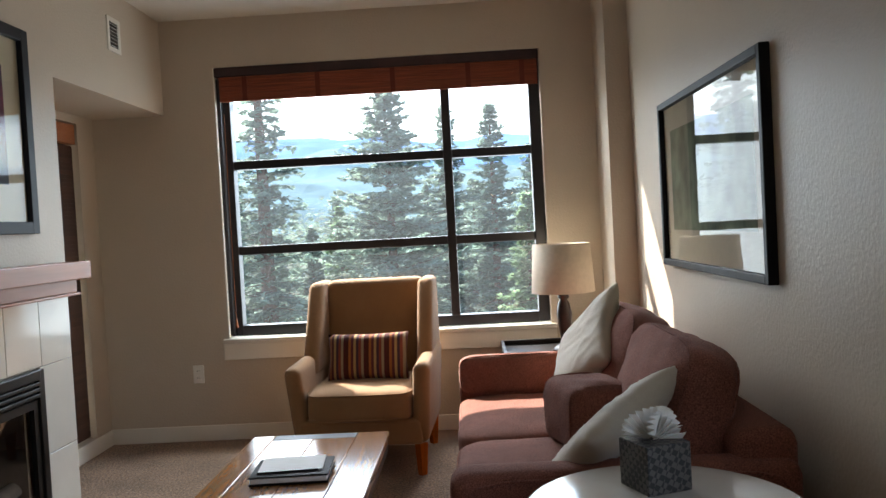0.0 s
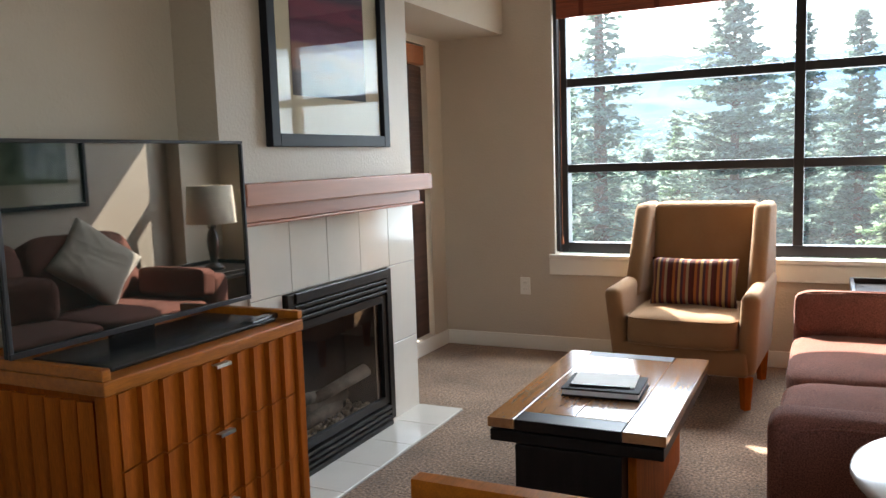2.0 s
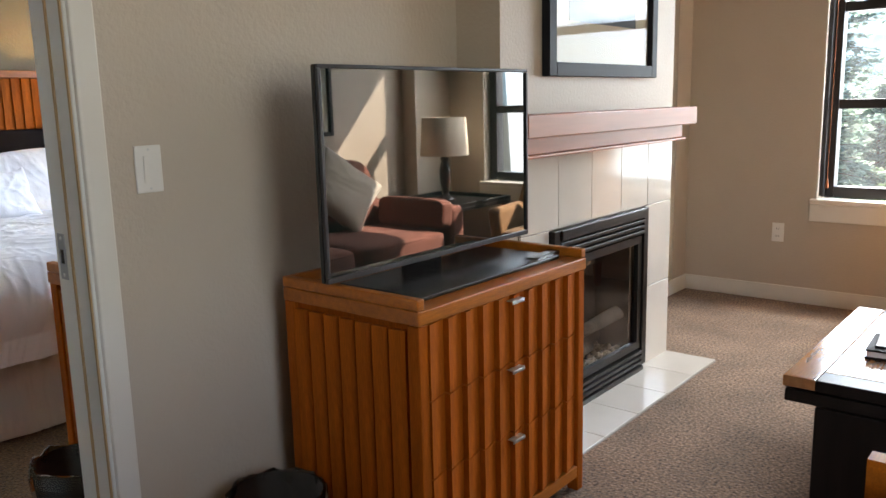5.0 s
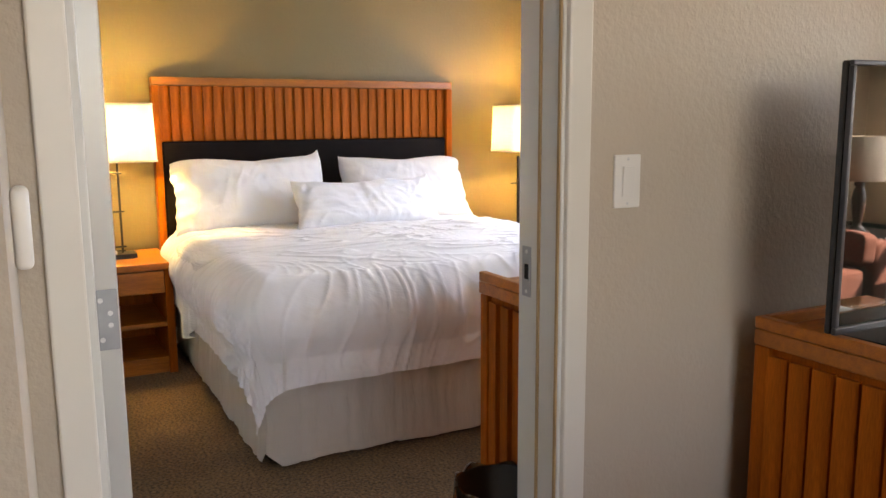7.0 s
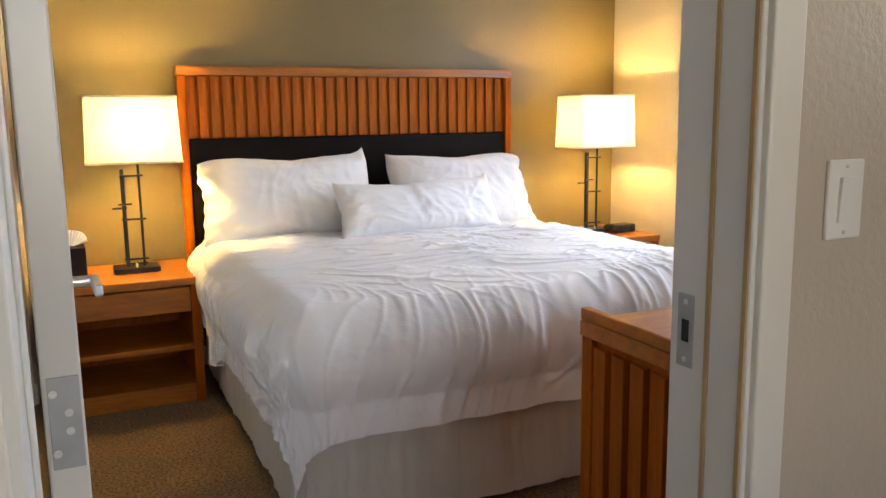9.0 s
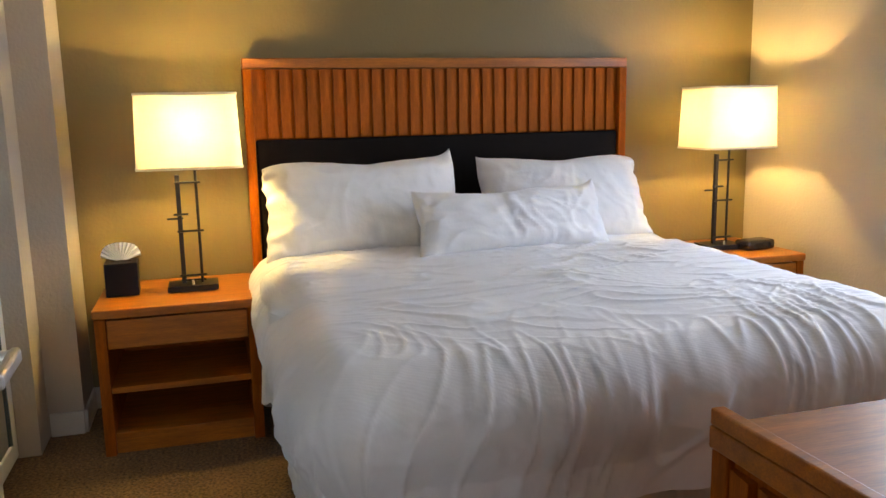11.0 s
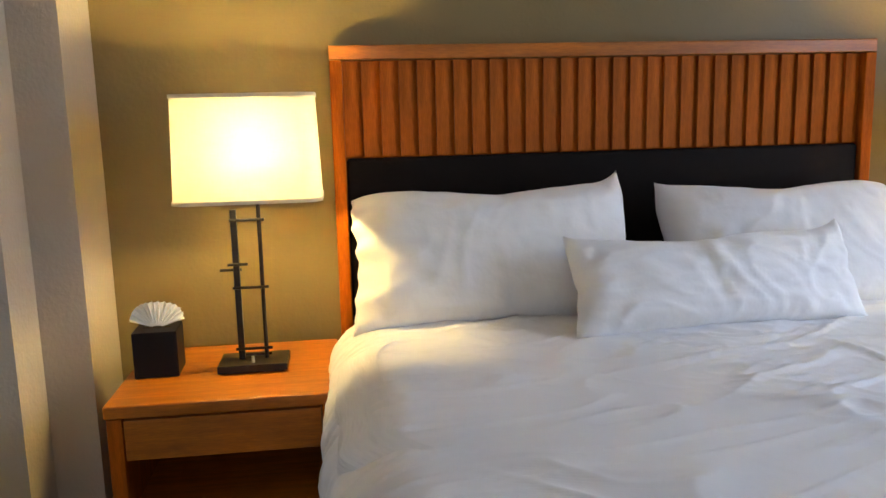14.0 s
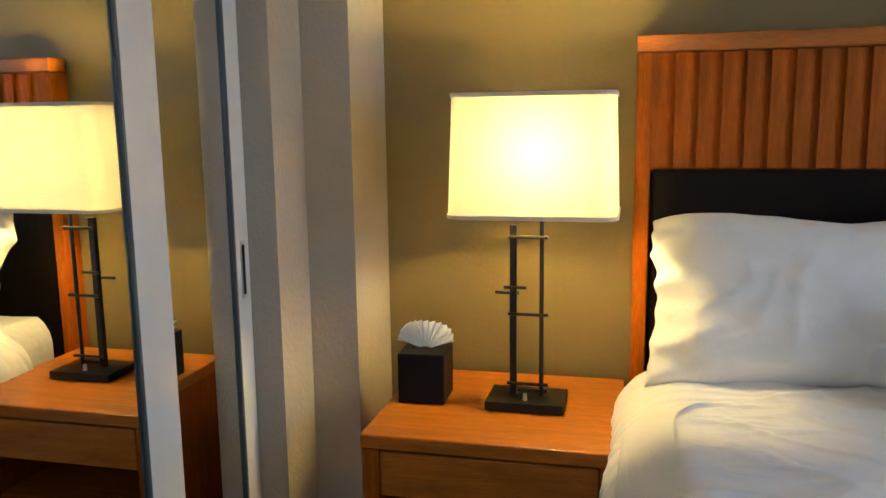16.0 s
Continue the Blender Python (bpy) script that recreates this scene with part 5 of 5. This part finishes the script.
def conifer(x, y, h, w, seed, mat, label, bare=0.12, dens=1.0, droop=0.25):
    """A tapered trunk with whorls of limbs, each carrying many small sprays of needles."""
    rr = random.Random(seed)
    t = thing("conifer", x, y, -9, label, "tree", group="conifers outside the window")
    tr = bmesh.new()
    segs, prev = 12, None
    for k in range(segs + 1):
        z = h * k / segs
        r = 0.018 * h * (1 - k / segs) ** 0.8 + 0.015
        ring = [tr.verts.new((r * math.cos(a) + 0.06 * noise.noise(Vector((seed, z * 0.3, 0))), r * math.sin(a), z)) for a in (2 * math.pi * i / 9 for i in range(9))]
        if prev:
            for i in range(9):
                tr.faces.new((prev[i], prev[(i + 1) % 9], ring[(i + 1) % 9], ring[i]))
        prev = ring
    part("trunk", tr, BARK, t, smooth=True)
    lim = bmesh.new()
    verts, faces = [], []
    z = h * bare
    while z < h * 0.99:
        k = (z - h * bare) / (h * (1 - bare))
        reach = w * (1 - k) ** 0.75 * rr.uniform(0.65, 1.1) + 0.05
        cnt = rr.randint(3, 5)
        a0 = rr.uniform(0, 6.28)
        for c in range(cnt):
            a = a0 + 6.28 * c / cnt + rr.uniform(-0.4, 0.4)
            ln = reach * rr.uniform(0.6, 1.1)
            rise = rr.uniform(-droop, 0.22) + 0.5 * k ** 2
            dirv = Vector((math.cos(a), math.sin(a), rise)).normalized()
            side = Vector((-math.sin(a), math.cos(a), 0))
            start = Vector((0, 0, z))
            rad = 0.008 + 0.012 * ln
            e = start + dirv * ln
            vs = [lim.verts.new(start + side * rad), lim.verts.new(start - side * rad), lim.verts.new(start + Vector((0, 0, rad * 1.5))), lim.verts.new(e)]
            for f in ((0, 1, 3), (1, 2, 3), (2, 0, 3)):
                lim.faces.new([vs[q] for q in f])
            ns = int((11 + 19 * ln) * dens)
            for s in range(ns):
                f = 0.12 + 0.9 * (s + rr.random()) / ns
                spread = 0.30 * ln * (1.1 - f) + 0.08
                p = start + dirv * ln * f + side * rr.uniform(-spread, spread) + Vector((0, 0, -0.10 * ln * f * f + rr.uniform(-0.06, 0.05)))
                sl = rr.uniform(0.15, 0.36) * (1 - 0.5 * k)
                d2 = (dirv * rr.uniform(0.2, 1.0) + side * rr.uniform(-1, 1) + Vector((0, 0, rr.uniform(-0.5, 0.25)))).normalized()
                u = d2.cross(Vector((rr.uniform(-0.6, 0.6), rr.uniform(-0.6, 0.6), 1))).normalized()
                for q in range(3):
                    d3 = (d2 + u * (q - 1) * 0.75).normalized()
                    wd = d3.cross(d2.cross(u)).normalized() * 0.045
                    b = len(verts)
                    verts += [p - d3 * 0.02, p + d3 * sl * 0.55 + wd, p + d3 * sl, p + d3 * sl * 0.55 - wd]
                    faces.append((b, b + 1, b + 2, b + 3))
        z += rr.uniform(0.12, 0.24) * (0.7 + 0.02 * h)
    part("limbs", lim, BARK, t)
    me = bpy.data.meshes.new("crown")
    me.from_pydata([tuple(v) for v in verts], [], faces)
    me.materials.append(mat)
    cr = new("crown", me)
    cr.parent = t
    tagged(cr, kind="stuff")
    return t


conifer(-6.2, 24, 19, 2.3, 1, PINE, "tall dark-trunked pine with sparse drooping limbs", 0.1, 0.9, 0.35)
conifer(-5.4, 33, 11.4, 2.5, 2, LIGHTFIR, "small dense bright green fir", 0.03, 1.6)
conifer(-7.0, 35, 10.6, 2.5, 9, PINE, "small dense dark green fir", 0.03, 1.5)
conifer(-2.6, 26, 15.2, 5.6, 3, FIR, "large full silvery green fir", 0.03, 2.0)
conifer(-0.9, 34, 15.5, 3.0, 4, PINE, "slim dark green fir tree", 0.03, 1.4)
conifer(0.9, 31, 15.0, 3.1, 5, PINE, "tall slim dark green fir", 0.03, 1.4)
conifer(1.9, 27, 11.4, 2.5, 6, LIGHTFIR, "bright green young fir tree", 0.03, 1.6)
for i, (x, y, h, w) in enumerate([(2.9, 38, 14.0, 3.4), (-11.0, 36, 15.0, 3.4), (-4.4, 42, 11.5, 3.6), (5.4, 44, 15.0, 3.6), (-9.4, 30, 10.0, 3.0), (-13, 44, 13, 3.4), (0.2, 46, 13, 3.6), (-8, 48, 12.5, 3.4), (3.8, 33, 10.5, 3.0), (-6.2, 52, 12.5, 3.6), (-2.6, 50, 13.0, 3.6)]):
    conifer(x, y, h, w, 20 + i, (PINE, FIR)[i % 2], "dark green fir in the woods", 0.03, 1.0)

# far woods
wv, wf = [], []
rr = random.Random(77)
for i in range(2200):
    y = rr.uniform(55, 170)
    x = rr.uniform(-0.62, 0.34) * y
    h, w = rr.uniform(6, 11) + 0.02 * y, rr.uniform(1.4, 2.4)
    for k in range(26):
        f = rr.random() ** 0.8
        a, r = rr.uniform(0, 6.28), w * (1 - f)
        c = Vector((x, y, -9 + 1 + h * f))
        d = Vector((math.cos(a), math.sin(a), -0.35))
        s = Vector((-math.sin(a), math.cos(a), 0)) * (0.25 + 0.25 * r)
        b = len(wv)
        wv += [tuple(c), tuple(c + d * r * 0.8 + s), tuple(c + d * (r + 0.4)), tuple(c + d * r * 0.8 - s)]
        wf.append((b, b + 1, b + 2, b + 3))
me = bpy.data.meshes.new("far_woods")
me.from_pydata(wv, [], wf)
me.materials.append(needles("far_needles", (0.10, 0.14, 0.11)))
tagged(new("far_woods", me), "distant dense conifer woods", "woods", kind="stuff")

# neighbouring roof below the window
nr = thing("neighbour_house", 3.2, 21, -9, "neighbouring house with a reddish shingle roof and cream gable", "house")
ROOF = material("roof_shingle", (0.22, 0.10, 0.075), 0.9, vary=0.25, scale=8, stretch=(1, 5, 5), bump=0.5, bump_scale=12)
part("wall", boxm(-2.6, 3.4, -2.2, 2.2, 0, 4.6), material("house_render", (0.5, 0.45, 0.38), 0.9), nr)
rf = bmesh.new()
for s in (-1, 1):
    q = [rf.verts.new(p) for p in ((-3.0, s * 2.8, 4.5), (3.8, s * 2.8, 4.5), (3.0, 0, 6.15), (-2.2, 0, 6.15), (-3.0, s * 2.8, 4.62), (3.8, s * 2.8, 4.62), (3.0, 0, 6.27), (-2.2, 0, 6.27))]
    for f in ((0, 1, 2, 3), (4, 7, 6, 5), (0, 4, 5, 1), (1, 5, 6, 2), (3, 2, 6, 7), (0, 3, 7, 4)):
        rf.faces.new([q[i] for i in f])
part("roof", rf, ROOF, nr)

# pendant lamps behind the camera, mirrored in the window
for px, py in ((0.30, -2.0), (0.62, -2.0)):
    pd = thing("pendant_lamp", px, py, 1.74, "small lit amber glass pendant lamp", "lamp", group="pendant lamps")
    part("rod", tube(bmesh.new(), 0, 0, 0.2, CE - 1.74, 0.006, 0.006, 8), DARKMETAL, pd)
    part("shade", lathe(bmesh.new(), [(0.02, 0.2), (0.05, 0.18), (0.085, 0.04), (0.087, 0.04), (0.052, 0.184), (0.02, 0.204)], 24), SHADE, pd, smooth=True)
    bb = bmesh.new()
    bmesh.ops.create_uvsphere(bb, u_segments=16, v_segments=10, radius=0.045, matrix=pose(0, 0, 0.06))
    part("bulb", bb, emitter("pendant_glow", (1.0, 0.72, 0.42), PENDANT), pd, smooth=True)
